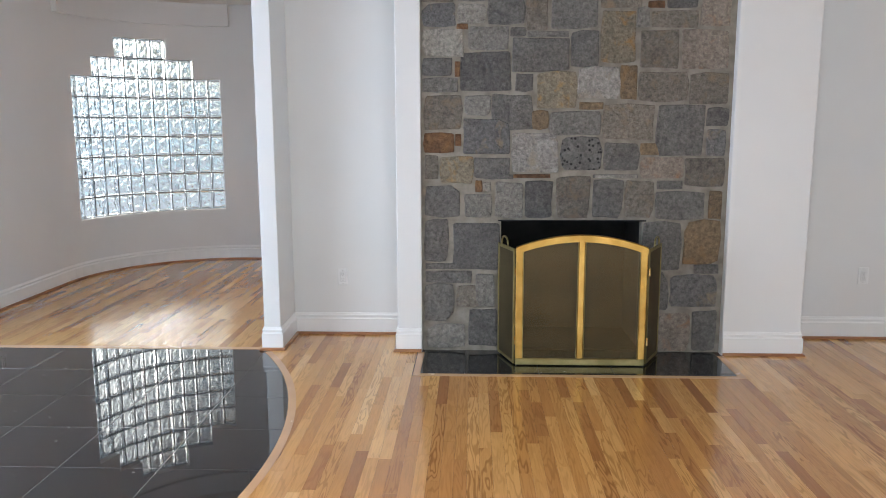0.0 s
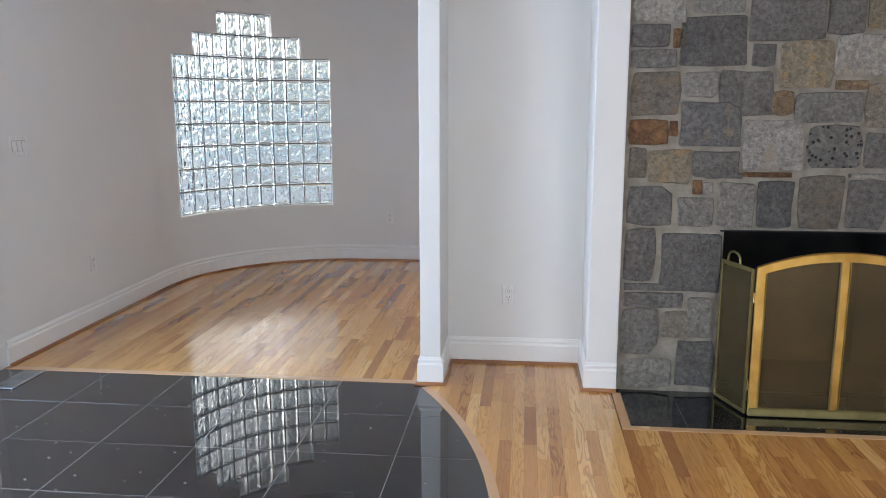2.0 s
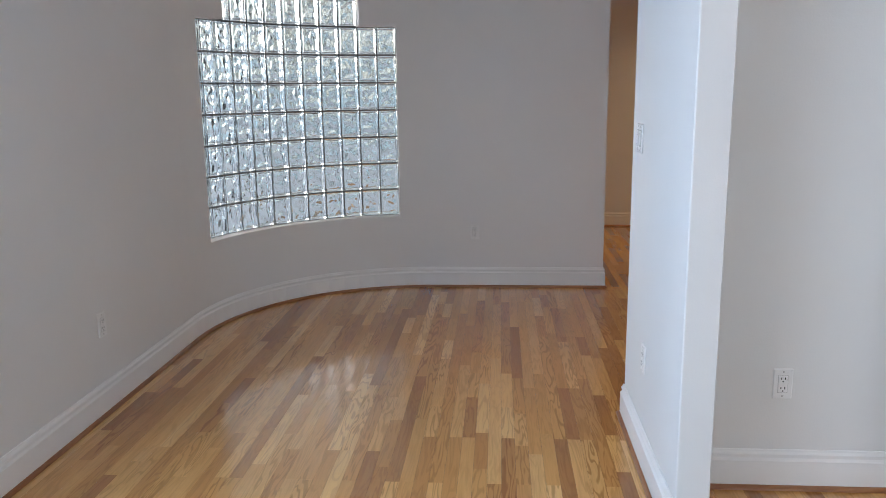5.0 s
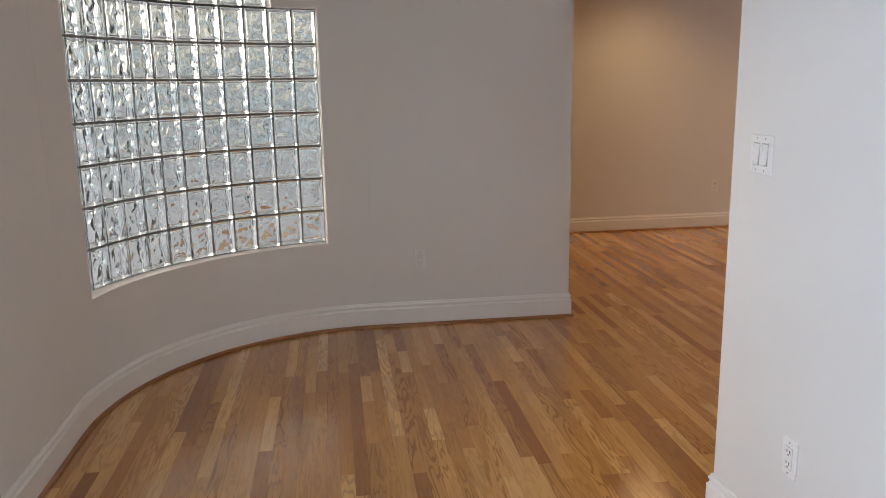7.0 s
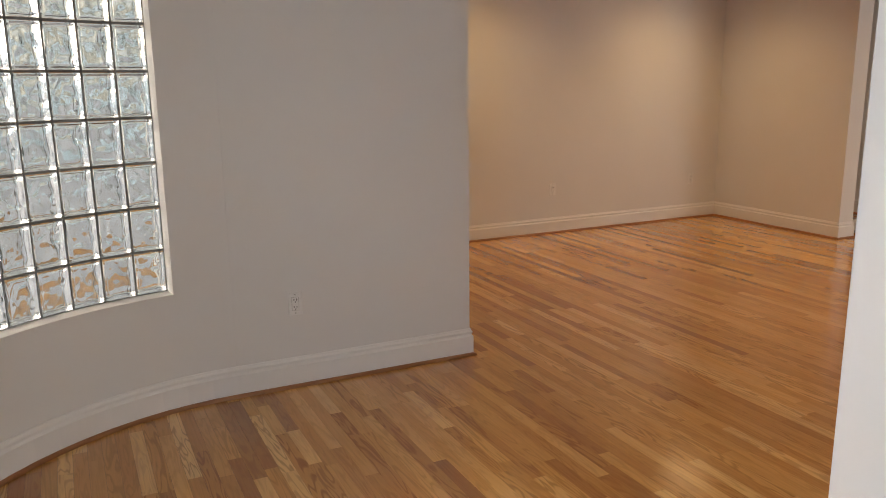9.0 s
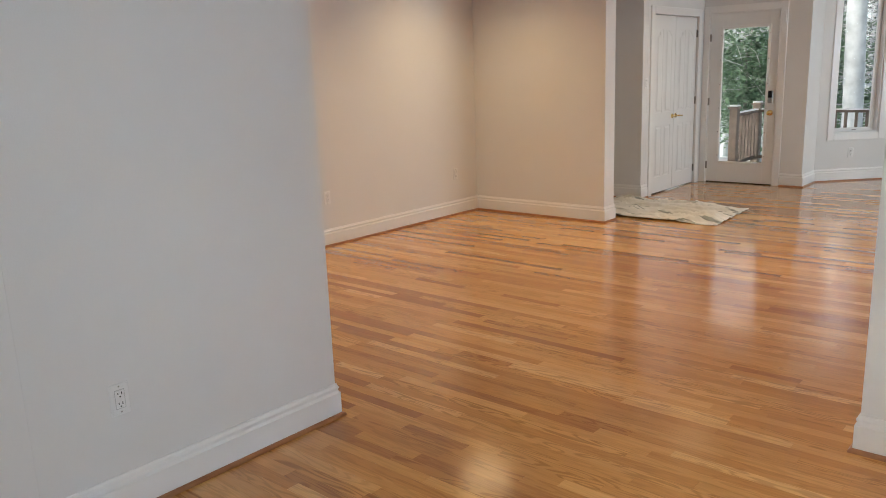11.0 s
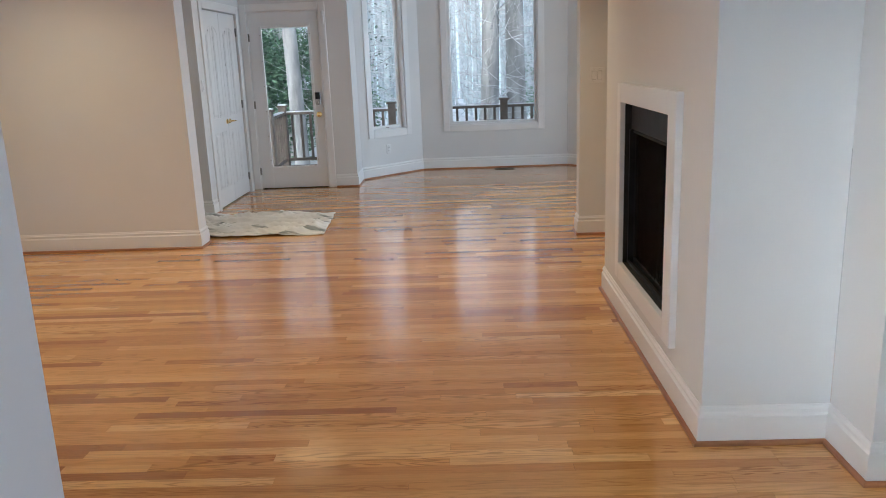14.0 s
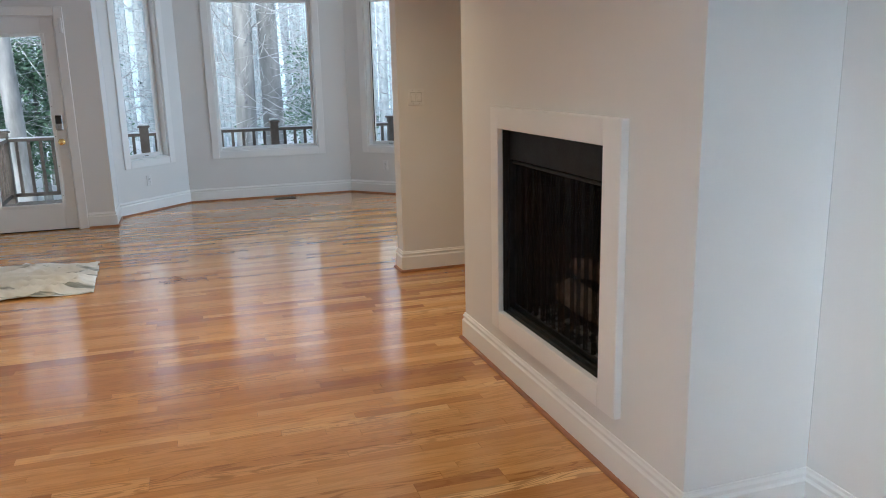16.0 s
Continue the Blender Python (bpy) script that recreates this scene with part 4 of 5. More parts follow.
# black granite hearth, flush with the floor
hearth = thing("hearth", "black granite tile hearth with pale oak border", "hearth")
hx = [-0.28, -0.012, 0.442, 0.898, 1.355, 1.625]
for a, b in zip(hx, hx[1:]):
    part("tile", prism(bmesh.new(), [(a + 0.001, 4.545), (b - 0.001, 4.545), (b - 0.001, 5.04), (a + 0.001, 5.04)], -0.01, 0.002, 0.0012), black_tile, hearth)
part("grout", boxed(-0.281, 4.544, -0.02, 1.626, 5.04, -0.0005), grout, hearth)
for b in ((-0.325, 4.50, -0.01, 1.67, 4.543, 0.002), (-0.325, 4.545, -0.01, -0.282, 4.985, 0.002), (1.627, 4.545, -0.01, 1.67, 4.955, 0.002)):
    part("border", boxed(*b, bevel=0.001), oak_border, hearth, "pale oak border strip")


# ---------- folding brass fire screen ----------
def fire_screen():
    fs = thing("fire_screen", "folding brass fire screen with arched centre and wire mesh", "fire screen")
    x0, x1, y, zs, za = 0.302, 1.105, 4.728, 0.755, 0.832
    xm, t, fw = (x0 + x1) / 2, 0.016, 0.045

    def arch(x):
        u = (x - xm) / ((x1 - x0) / 2)
        return za - (za - zs) * u * u
    bm = bmesh.new()
    box(bm, x0, y - t, 0.012, x0 + fw, y, zs - 0.002, bevel=0.004)
    part("frame_post", bm, brass, fs)
    part("frame_post", boxed(x1 - fw, y - t, 0.012, x1, y, zs - 0.002, bevel=0.004), brass, fs)
    part("mullion", boxed(xm - 0.02, y - t - 0.002, 0.05, xm + 0.02, y - 0.001, za - 0.03, bevel=0.004), brass, fs)
    part("bottom_rail", boxed(x0, y - t - 0.004, 0.006, x1, y + 0.004, 0.05, bevel=0.005), brass_dull, fs)
    bm = bmesh.new()
    n = 24
    rings = []
    for i in range(n + 1):
        x = x0 + (x1 - x0) * i / n
        z = arch(x)
        rings.append([bm.verts.new((x, y - t - 0.003, z - fw)), bm.verts.new((x, y - t - 0.003, z - 0.006)), bm.verts.new((x, y - t + 0.002, z)), bm.verts.new((x, y, z)), bm.verts.new((x, y, z - fw))])
    for a, b in zip(rings, rings[1:]):
        for k in range(5):
            bm.faces.new((a[k], b[k], b[(k + 1) % 5], a[(k + 1) % 5]))
    bm.faces.new(rings[0])
    bm.faces.new(rings[-1][::-1])
    part("arched_rail", bm, brass, fs)
    for a, b in ((x0 + fw - 0.005, xm - 0.017), (xm + 0.017, x1 - fw + 0.005)):
        bm = bmesh.new()
        n = 10
        lo = [bm.verts.new((a + (b - a) * i / n, y - 0.007, 0.045)) for i in range(n + 1)]
        hi = [bm.verts.new((a + (b - a) * i / n, y - 0.007, arch(a + (b - a) * i / n) - fw + 0.006)) for i in range(n + 1)]
        for i in range(n):
            bm.faces.new((lo[i], lo[i + 1], hi[i + 1], hi[i]))
        part("mesh_panel", bm, brass_mesh, fs, "fine olive-brass wire mesh")
        # thin inner beading
        bm = bmesh.new()
        rod(bm, (a + 0.006, y - t, 0.05), (a + 0.006, y - t, arch(a) - fw), 0.003, 6)
        rod(bm, (b - 0.006, y - t, 0.05), (b - 0.006, y - t, arch(b) - fw), 0.003, 6)
        part("beading", bm, brass_dull, fs)
    for p, q in (((x0 - 0.008, y), (0.205, 4.99)), ((x1 + 0.008, y), (1.245, 4.98))):
        d = Vector((q[0] - p[0], q[1] - p[1], 0))
        length = d.length
        m = Matrix.Translation((p[0], p[1], 0)) @ Matrix.Rotation(math.atan2(d.y, d.x), 4, "Z")
        h = 0.742
        bm = bmesh.new()
        for b in ((0, -0.006, 0.012, 0.016, 0.006, h), (length - 0.016, -0.006, 0.012, length, 0.006, h), (0.016, -0.006, 0.012, length - 0.016, 0.006, 0.03), (0.016, -0.006, h - 0.02, length - 0.016, 0.006, h)):
            box(bm, *b, bevel=0.002, m=m)
        wing = part("side_panel", bm, brass_dull, fs, "hinged side wing of dull brass")
        part("mesh_panel", boxed(0.014, -0.0015, 0.028, length - 0.014, 0.0015, h - 0.018, m=m), brass_mesh, wing, "fine olive-brass wire mesh")
        bm = bmesh.new()
        s0, s1 = length * 0.42, length * 0.80
        pts = [m @ Vector((s0 + (s1 - s0) * (0.5 - 0.5 * math.cos(math.pi * k / 8)), 0, h + 0.055 * math.sin(math.pi * k / 8) ** 0.6)) for k in range(9)]
        for a, b in zip(pts, pts[1:]):
            rod(bm, a, b, 0.006, 8)
        part("handle", bm, brass_dull, wing, "arched carrying handle")
        for z in (0.16, 0.60):
            bm = bmesh.new()
            rod(bm, m @ Vector((0.002, -0.008, z - 0.025)), m @ Vector((0.002, -0.008, z + 0.025)), 0.006, 10)
            part("hinge", bm, brass_bright, wing)


fire_screen()


# ---------- raised fireplace of the dining room ----------
def gas_fireplace():
    fp = thing("gas_fireplace", "raised black metal fireplace with chain mesh curtain and white surround", "fireplace")
    y = 6.595
    o = (0.238, 1.425, 0.238, 1.318)
    i = (0.362, 1.338, 0.332, 1.219)
    for b in ((o[0], y - 0.001, o[2], i[0], y + 0.03, o[3]), (i[1], y - 0.001, o[2], o[1], y + 0.03, o[3]), (i[0], y - 0.001, o[2], i[1], y + 0.03, i[2]), (i[0], y - 0.001, i[3], i[1], y + 0.03, o[3])):
        part("surround", boxed(*b, bevel=0.003), trim_paint, fp, "flat white painted surround")
    bm = bmesh.new()
    d0 = 5.98
    for b in ((0.33, d0, 0.30, 0.362, y + 0.004, 1.25), (1.338, d0, 0.30, 1.37, y + 0.004, 1.25), (0.362, d0, 0.30, 1.338, y + 0.004, 0.332), (0.362, d0, 1.219, 1.338, y + 0.004, 1.25), (0.33, d0 - 0.03, 0.30, 1.37, d0, 1.25)):
        box(bm, *b)
    part("firebox", bm, soot, fp, "black firebox interior")
    part("hood", boxed(0.364, y - 0.06, 1.075, 1.336, y - 0.03, 1.217, bevel=0.004), black_metal, fp, "black metal hood panel")
    bm = bmesh.new()
    rod(bm, (0.37, y - 0.045, 1.062), (1.33, y - 0.045, 1.062), 0.008, 10)
    part("curtain_rod", bm, black_metal, fp)
    for a, b, name in ((0.366, 0.385, "jamb_strip"), (1.315, 1.334, "jamb_strip")):
        part(name, boxed(a, y - 0.05, 0.334, b, y - 0.02, 1.075, bevel=0.002), black_metal, fp)
    for yy, hh in ((y - 0.018, 0.352), (y - 0.055, 0.362)):
        part("bottom_track", boxed(0.364, yy - 0.012, 0.333, 1.336, yy, hh, bevel=0.002), black_metal, fp)
    # pleated chain curtain, two halves
    for a, b in ((0.388, 0.845), (0.855, 1.312)):
        bm = bmesh.new()
        n = 60
        lo, hi = [], []
        for k in range(n + 1):
            u = k / n
            x = a + (b - a) * u
            yy = y - 0.072 + 0.016 * math.sin(u * 44 + a * 9) + 0.006 * math.sin(u * 97)
            hi.append(bm.verts.new((x, yy, 1.06)))
            lo.append(bm.verts.new((x, yy - 0.004, 0.345 + 0.01 * math.sin(u * 20))))
        for k in range(n):
            bm.faces.new((lo[k], lo[k + 1], hi[k + 1], hi[k]))
        part("mesh_curtain", bm, black_mesh, fp, "pleated black chain mesh curtain", smooth=True)
    rng = random.Random(5)
    for p, q, r in (((0.50, 6.32, 0.43), (1.15, 6.36, 0.46), 0.060), ((0.46, 6.22, 0.44), (1.05, 6.18, 0.44), 0.065), ((0.55, 6.35, 0.54), (0.98, 6.17, 0.60), 0.052), ((0.70, 6.14, 0.56), (1.16, 6.30, 0.57), 0.046), ((0.62, 6.3, 0.64), (0.86, 6.2, 0.70), 0.04)):
        bm = bmesh.new()
        p, q = Vector(p), Vector(q)
        axis = (q - p)
        qm = axis.to_track_quat("Z", "Y").to_matrix()
        rings = []
        for s in range(9):
            c = p + axis * s / 8
            rings.append([bm.verts.new(c + qm @ Vector((math.cos(t * math.tau / 10), math.sin(t * math.tau / 10), 0)) * r * rng.uniform(0.82, 1.18) * (0.9 if s in (0, 8) else 1)) for t in range(10)])
        for u, v in zip(rings, rings[1:]):
            for t in range(10):
                bm.faces.new((u[t], u[(t + 1) % 10], v[(t + 1) % 10], v[t]))
        bm.faces.new(rings[0])
        bm.faces.new(rings[-1])
        part("log", bm, log_bark, fp, "charred ceramic log")
    bm = bmesh.new()
    for k in range(90):
        s = rng.uniform(0.008, 0.022)
        c = Vector((rng.uniform(0.42, 1.28), rng.uniform(6.38, 6.52), 0.333 + s * 0.5))
        bmesh.ops.create_icosphere(bm, subdivisions=1, radius=s, matrix=Matrix.Translation(c) @ Matrix.Diagonal((1, 1, 0.6, 1)))
    em = part("embers", bm, ember, fp, "loose grey ember pieces")
    em["kind"] = "stuff"


gas_fireplace()


# ---------- outlets, switches, registers ----------
def wall_m(p, n):
    """Local x along the wall, y out of the wall, z up."""
    n = Vector((n[0], n[1], 0)).normalized()
    x = Vector((n.y, -n.x, 0))
    m = Matrix(((x.x, n.x, 0, p[0]), (x.y, n.y, 0, p[1]), (0, 0, 1, p[2]), (0, 0, 0, 1)))
    return m


def outlet(p, n, where):
    o = thing("wall_outlet", "white duplex outlet plate on the " + where, "outlet", group="outlets", m=wall_m(p, n))
    part("plate", boxed(-0.036, -0.001, -0.059, 0.036, 0.0068, 0.059, bevel=0.0035), plate_white, o)
    # solid grey strip in place of the receptacle's contact shadow
    part("gap", boxed(-0.0182, 0.0062, -0.0350, 0.0182, 0.00705, 0.0350), gap_shade, o, "grey strip painted as the shade round the receptacle")
    part("receptacle", boxed(-0.0165, 0.0060, -0.0332, 0.0165, 0.0088, 0.0332, bevel=0.0015), plate_white, o)
    for s in (-1, 1):
        bm = bmesh.new()
        z = s * 0.0185
        for x, h in ((-0.0068, 0.0048), (0.0068, 0.0040)):
            box(bm, x - 0.0016, 0.0086, z + 0.003 - h, x + 0.0016, 0.0094, z + 0.003 + h)
        rod(bm, (0, 0.0086, z - 0.0085), (0, 0.0094, z - 0.0085), 0.0030, 8)
        part("slots", bm, slot_dark, o, "dark plug slots")
        bm = bmesh.new()
        rod(bm, (0, 0.0060, s * 0.0475), (0, 0.0076, s * 0.0475), 0.0032, 8)
        part("screw", bm, steel, o)


def switch(p, n, gangs, where):
    w = {1: 0.036, 2: 0.062, 3: 0.085}[gangs]
    o = thing("light_switch", "white %s-gang rocker switch plate on the %s" % ({1: "single", 2: "double", 3: "triple"}[gangs], where), "light switch", m=wall_m(p, n))
    part("plate", boxed(-w, -0.001, -0.06, w, 0.0062, 0.06, bevel=0.004), plate_white, o)
    for g in range(gangs):
        x = (g - (gangs - 1) / 2) * 0.046
        # solid grey strip in place of the rocker's shadow line
        part("gap", boxed(x - 0.0178, 0.0052, -0.0345, x + 0.0178, 0.0070, 0.0345), gap_shade, o, "grey strip painted as the shade round the rocker")
        bm = boxed(x - 0.0155, 0.0065, -0.032, x + 0.0155, 0.0105, 0.032, bevel=0.002)
        bmesh.ops.rotate(bm, verts=bm.verts, cent=(x, 0.0085, 0), matrix=Matrix.Rotation(radians(5.0), 3, "X"))
        part("rocker", bm, plate_white, o)
        bm = bmesh.new()
        for z in (-0.048, 0.048):
            rod(bm, (x, 0.0055, z), (x, 0.0068, z), 0.003, 8)
        part("screws", bm, steel, o)


outlet((-0.893, 5.435, 0.42), (0, -1), "white nook wall")
outlet((2.745, 5.41, 0.45), (0, -1), "white wall beside a pillar")
outlet((-2.134, WY, 0.435), (0, -1), "curved room's wall")
outlet((WL, 6.045, 0.434), (1, 0), "plain wall before the curve")
outlet((1.26, 11.3, 0.44), (0, -1), "warm-lit dining wall")
outlet((3.07, 11.3, 0.44), (0, -1), "warm-lit dining wall near a corner")
outlet((-1.362, 5.642, 0.438), (-1, 0), "white partition wall")
bd = (0.745 / DIAG, 0.78 / DIAG)
outlet((7.335, 8.455, 0.353), (-bd[0], -bd[1]), "bay wall under a casement")
outlet((7.40, 5.677, 0.353), (-bd[0], bd[1]), "bay wall under a casement")
switch((-1.362, 5.905, 1.30), (-1, 0), 2, "white partition wall")
switch((WL, 5.345, 1.283), (1, 0), 3, "wall beside the front door")
switch((4.965, 10.05, 1.30), (0, -1), 1, "closet wall")
switch((3.51, 6.385, 1.306), (-1, 0), 2, "cream-lit stub wall")


def register(cx_, cy_, w, h, mat, label, slots):
    r = thing("floor_register", label, "floor vent", m=Matrix.Translation((cx_, cy_, 0)))
    part("frame", boxed(-w / 2, -h / 2, 0.0005, w / 2, -h / 2 + 0.014, 0.006, bevel=0.002), mat, r)
    part("frame", boxed(-w / 2, h / 2 - 0.014, 0.0005, w / 2, h / 2, 0.006, bevel=0.002), mat, r)
    part("frame", boxed(-w / 2, -h / 2 + 0.014, 0.0005, -w / 2 + 0.014, h / 2 - 0.014, 0.006, bevel=0.002), mat, r)
    part("frame", boxed(w / 2 - 0.014, -h / 2 + 0.014, 0.0005, w / 2, h / 2 - 0.014, 0.006, bevel=0.002), mat, r)
    part("duct", boxed(-w / 2 + 0.014, -h / 2 + 0.014, 0.0004, w / 2 - 0.014, h / 2 - 0.014, 0.0022), slot_dark, r)
    for k in range(slots):
        y = -h / 2 + 0.02 + (h - 0.04) * k / (slots - 1)
        part("slat", boxed(-w / 2 + 0.014, y - 0.0028, 0.002, w / 2 - 0.014, y + 0.0028, 0.0058), mat, r)


register(-3.62, 4.85, 0.13, 0.29, steel, "grey metal floor register in the black tile", 22)
register(7.60, 6.92, 0.14, 0.26, vent_brown, "brown floor register under the bay window", 16)


# ---------- drop cloth ----------
def drop_cloth():
    bm = bmesh.new()
    nx, ny = 70, 100
    grid = []
    for i in range(nx + 1):
        col = []
        for k in range(ny + 1):
            u, v = i / nx, k / ny
            x = 3.80 + 1.0 * u + 0.03 * noise.noise(Vector((v * 5, 2, 0))) * (1 if 0.02 < u < 0.98 else 1.4)
            y = 8.73 + 1.50 * v + 0.03 * noise.noise(Vector((u * 5, 7, 0))) + 0.05 * u
            f1 = noise.noise(Vector((x * 5.5 + y * 0.8, y * 1.3, 3)))
            f2 = noise.noise(Vector((x * 13 - y * 2.0, y * 4.0, 8)))
            z = 0.006 + 0.055 * max(0.0, 1 - 2.2 * abs(f1)) ** 3 + 0.02 * max(0.0, 1 - 2.5 * abs(f2)) ** 3
            edge = min(u, 1 - u, v, 1 - v)
            z = 0.005 + (z - 0.005) * (0.35 + 0.65 * min(1, edge * 14))
            if x < 3.81 and y > 9.68:
                x = 3.81
            col.append(bm.verts.new((x, y, z)))
        grid.append(col)
    for i in range(nx):
        for k in range(ny):
            bm.faces.new((grid[i][k], grid[i + 1][k], grid[i + 1][k + 1], grid[i][k + 1]))
    r = bmesh.ops.extrude_face_region(bm, geom=bm.faces[:])
    for v in [g for g in r["geom"] if isinstance(g, bmesh.types.BMVert)]:
        v.co.z -= 0.004
    tagged(part("drop_cloth", bm, cloth, smooth=True), "crumpled off-white painter's cloth with dark smears lying on the floor", "cloth")


drop_cloth()

# ---------- deck, railing, snow and woods ----------
ground = bmesh.new()
gn = 60
gv = [[None] * (gn + 1) for _ in range(gn + 1)]
for i in range(gn + 1):
    for k in range(gn + 1):
        x, y = -160 + 320 * (i / gn), -160 + 320 * (k / gn)
        d = max(0, math.hypot(x - 2, y - 4) - 12)
        gv[i][k] = ground.verts.new((x, y, -0.75 - 0.02 * min(d, 40) + 0.25 * noise.noise(Vector((x * 0.08, y * 0.08, 0))) * min(1, d / 10)))
for i in range(gn):
    for k in range(gn):
        ground.faces.new((gv[i][k], gv[i + 1][k], gv[i + 1][k + 1], gv[i][k + 1]))
tagged(part("ground", ground, snow, smooth=True), "snow-covered ground of the garden and woods", "ground", kind="structure")

deck = thing("deck", "weathered board deck dusted with snow", "deck")
k = 0
y = 4.2
while y < 10.35:
    part("board", boxed(6.68, y, -0.075, 9.15, y + 0.135, -0.045, bevel=0.003), deck_board, deck)
    y += 0.141
bm = bmesh.new()
for x in (6.9, 8.0, 9.05):
    for yy in (4.4, 7.2, 10.1):
        box(bm, x - 0.06, yy - 0.06, -1.2, x + 0.06, yy + 0.06, -0.076)
part("deck_posts", bm, deck_board, deck)

railing = thing("deck_railing", "taupe painted deck railing with square balusters and snow on top", "railing")


def post(x, y):
    p = part("post", boxed(x - 0.055, y - 0.055, -0.044, x + 0.055, y + 0.055, 0.845, bevel=0.005), deck_paint, railing)
    bm = boxed(x - 0.075, y - 0.075, 0.845, x + 0.075, y + 0.075, 0.868, bevel=0.004)
    bmesh.ops.create_cone(bm, cap_ends=True, segments=4, radius1=0.095, radius2=0.02, depth=0.03, matrix=Matrix.Translation((x, y, 0.882)) @ Matrix.Rotation(radians(45), 4, "Z"))
    part("post_cap", bm, deck_paint, p)
    part("snow_cap", boxed(x - 0.06, y - 0.06, 0.875, x + 0.06, y + 0.06, 0.897, bevel=0.009, seg=2), snow, p, "thin snow on the cap")


for py in (5.16, 6.84, 8.54, 10.21):
    post(9.07, py)
post(8.02, 10.17)


def rail_run(a, b):
    a, b = Vector(a), Vector(b)
    d = (b - a)
    m = Matrix.Translation((a.x, a.y, 0)) @ Matrix.Rotation(math.atan2(d.y, d.x), 4, "Z")
    n = d.length
    part("top_rail", boxed(0.05, -0.045, 0.735, n - 0.05, 0.045, 0.772, bevel=0.004, m=m), deck_paint, railing)
    part("rail_snow", boxed(0.06, -0.038, 0.770, n - 0.06, 0.038, 0.787, bevel=0.007, seg=2, m=m), snow, railing, "thin snow along the rail")
    part("bottom_rail", boxed(0.05, -0.02, 0.03, n - 0.05, 0.02, 0.075, m=m), deck_paint, railing)
    count = int(n / 0.135)
    for j in range(1, count):
        s = n * j / count
        part("baluster", boxed(s - 0.018, -0.018, 0.074, s + 0.018, 0.018, 0.736, m=m), deck_paint, railing)


rail_run((9.07, 5.16), (9.07, 6.84))
rail_run((9.07, 6.84), (9.07, 8.54))
rail_run((9.07, 8.54), (9.07, 10.21))
rail_run((9.07, 3.5), (9.07, 5.16))
rail_run((8.02, 10.17), (9.07, 10.21))

woods_rng = random.Random(23)


def limb(bm, p, d, length, r, depth, rng):
    """A crooked tapering limb with side limbs."""
    n = 4
    pts = [Vector(p)]
    d = Vector(d).normalized()
    for s in range(n):
        d = (d + Vector((rng.uniform(-0.2, 0.2), rng.uniform(-0.2, 0.2), rng.uniform(-0.05, 0.16)))).normalized()
        pts.append(pts[-1] + d * length / n)
        if depth and s:
            for _ in range(rng.choice((1, 1, 2))):
                side = Vector((rng.uniform(-1, 1), rng.uniform(-1, 1), rng.uniform(-0.15, 0.6)))
                limb(bm, pts[-1], d * 0.6 + side, length * rng.uniform(0.4, 0.65), r * 0.5, depth - 1, rng)
    k = 5 if r > 0.03 else 3
    rings = []
    for s, q in enumerate(pts):
        rr = r * (1 - 0.8 * s / n)
        rings.append([bm.verts.new(q + Vector((math.cos(t * math.tau / k), math.sin(t * math.tau / k), 0.3 * math.sin(t * math.tau / k))) * rr) for t in range(k)])
    for u, v in zip(rings, rings[1:]):
        for t in range(k):
            bm.faces.new((u[t], u[(t + 1) % k], v[(t + 1) % k], v[t]))


def bare_tree(x, y, r, h, material, limbs, low, label):
    rng = random.Random(int(x * 97 + y * 31))
    tr = thing("tree", label, "tree", group="bare trees")
    bm = bmesh.new()
    k, n = 12, 12
    rings = []
    lean = Vector((rng.uniform(-0.04, 0.04), rng.uniform(-0.04, 0.04), 0))
    for s in range(n + 1):
        z = -1.6 + h * s / n
        rr = r * (1.35 if s == 0 else 1.0) * (1 - 0.55 * s / n)
        c = Vector((x, y, z)) + lean * (z + 1.6)
        rings.append([bm.verts.new(c + Vector((math.cos(t * math.tau / k), math.sin(t * math.tau / k), 0)) * rr * rng.uniform(0.92, 1.08)) for t in range(k)])
    for u, v in zip(rings, rings[1:]):
        for t in range(k):
            bm.faces.new((u[t], u[(t + 1) % k], v[(t + 1) % k], v[t]))
    part("trunk", bm, material, tr, smooth=True)
    bm = bmesh.new()
    for _ in range(limbs):
        z = rng.uniform(low, h - 2.0)
        a = rng.uniform(0, math.tau)
        limb(bm, Vector((x, y, z)) + lean * (z + 1.6), (math.cos(a), math.sin(a), rng.uniform(-0.1, 0.5)), rng.uniform(1.6, 3.6), r * 0.11, 2, rng)
    part("branches", bm, pale_bark, tr, "bare snow-dusted branches")


bare_tree(13.6, 6.95, 0.21, 13, bark, 30, 0.4, "mottled grey trunk with bare snowy branches")
bare_tree(14.4, 6.25, 0.23, 12, bark, 18, 0.8, "pale bare tree beside the deck")
bare_tree(11.6, 10.45, 0.15, 12, bark, 6, 2.8, "tall pale trunk beyond the deck steps")
bare_tree(12.4, 9.6, 0.20, 11, haze_bark, 16, 0.6, "bare tree beyond the deck, paled by painted haze")
for _ in range(80):
    x = woods_rng.uniform(15, 46)
    y = 7 + (x + 3) * woods_rng.uniform(-0.42, 0.48)
    bare_tree(x, y, woods_rng.uniform(0.05, 0.16), woods_rng.uniform(9, 15), woods_rng.choice((haze_bark, pale_bark, haze_bark)) if x < 22 else haze_bark, 9, 0.8, "slender bare woodland tree")
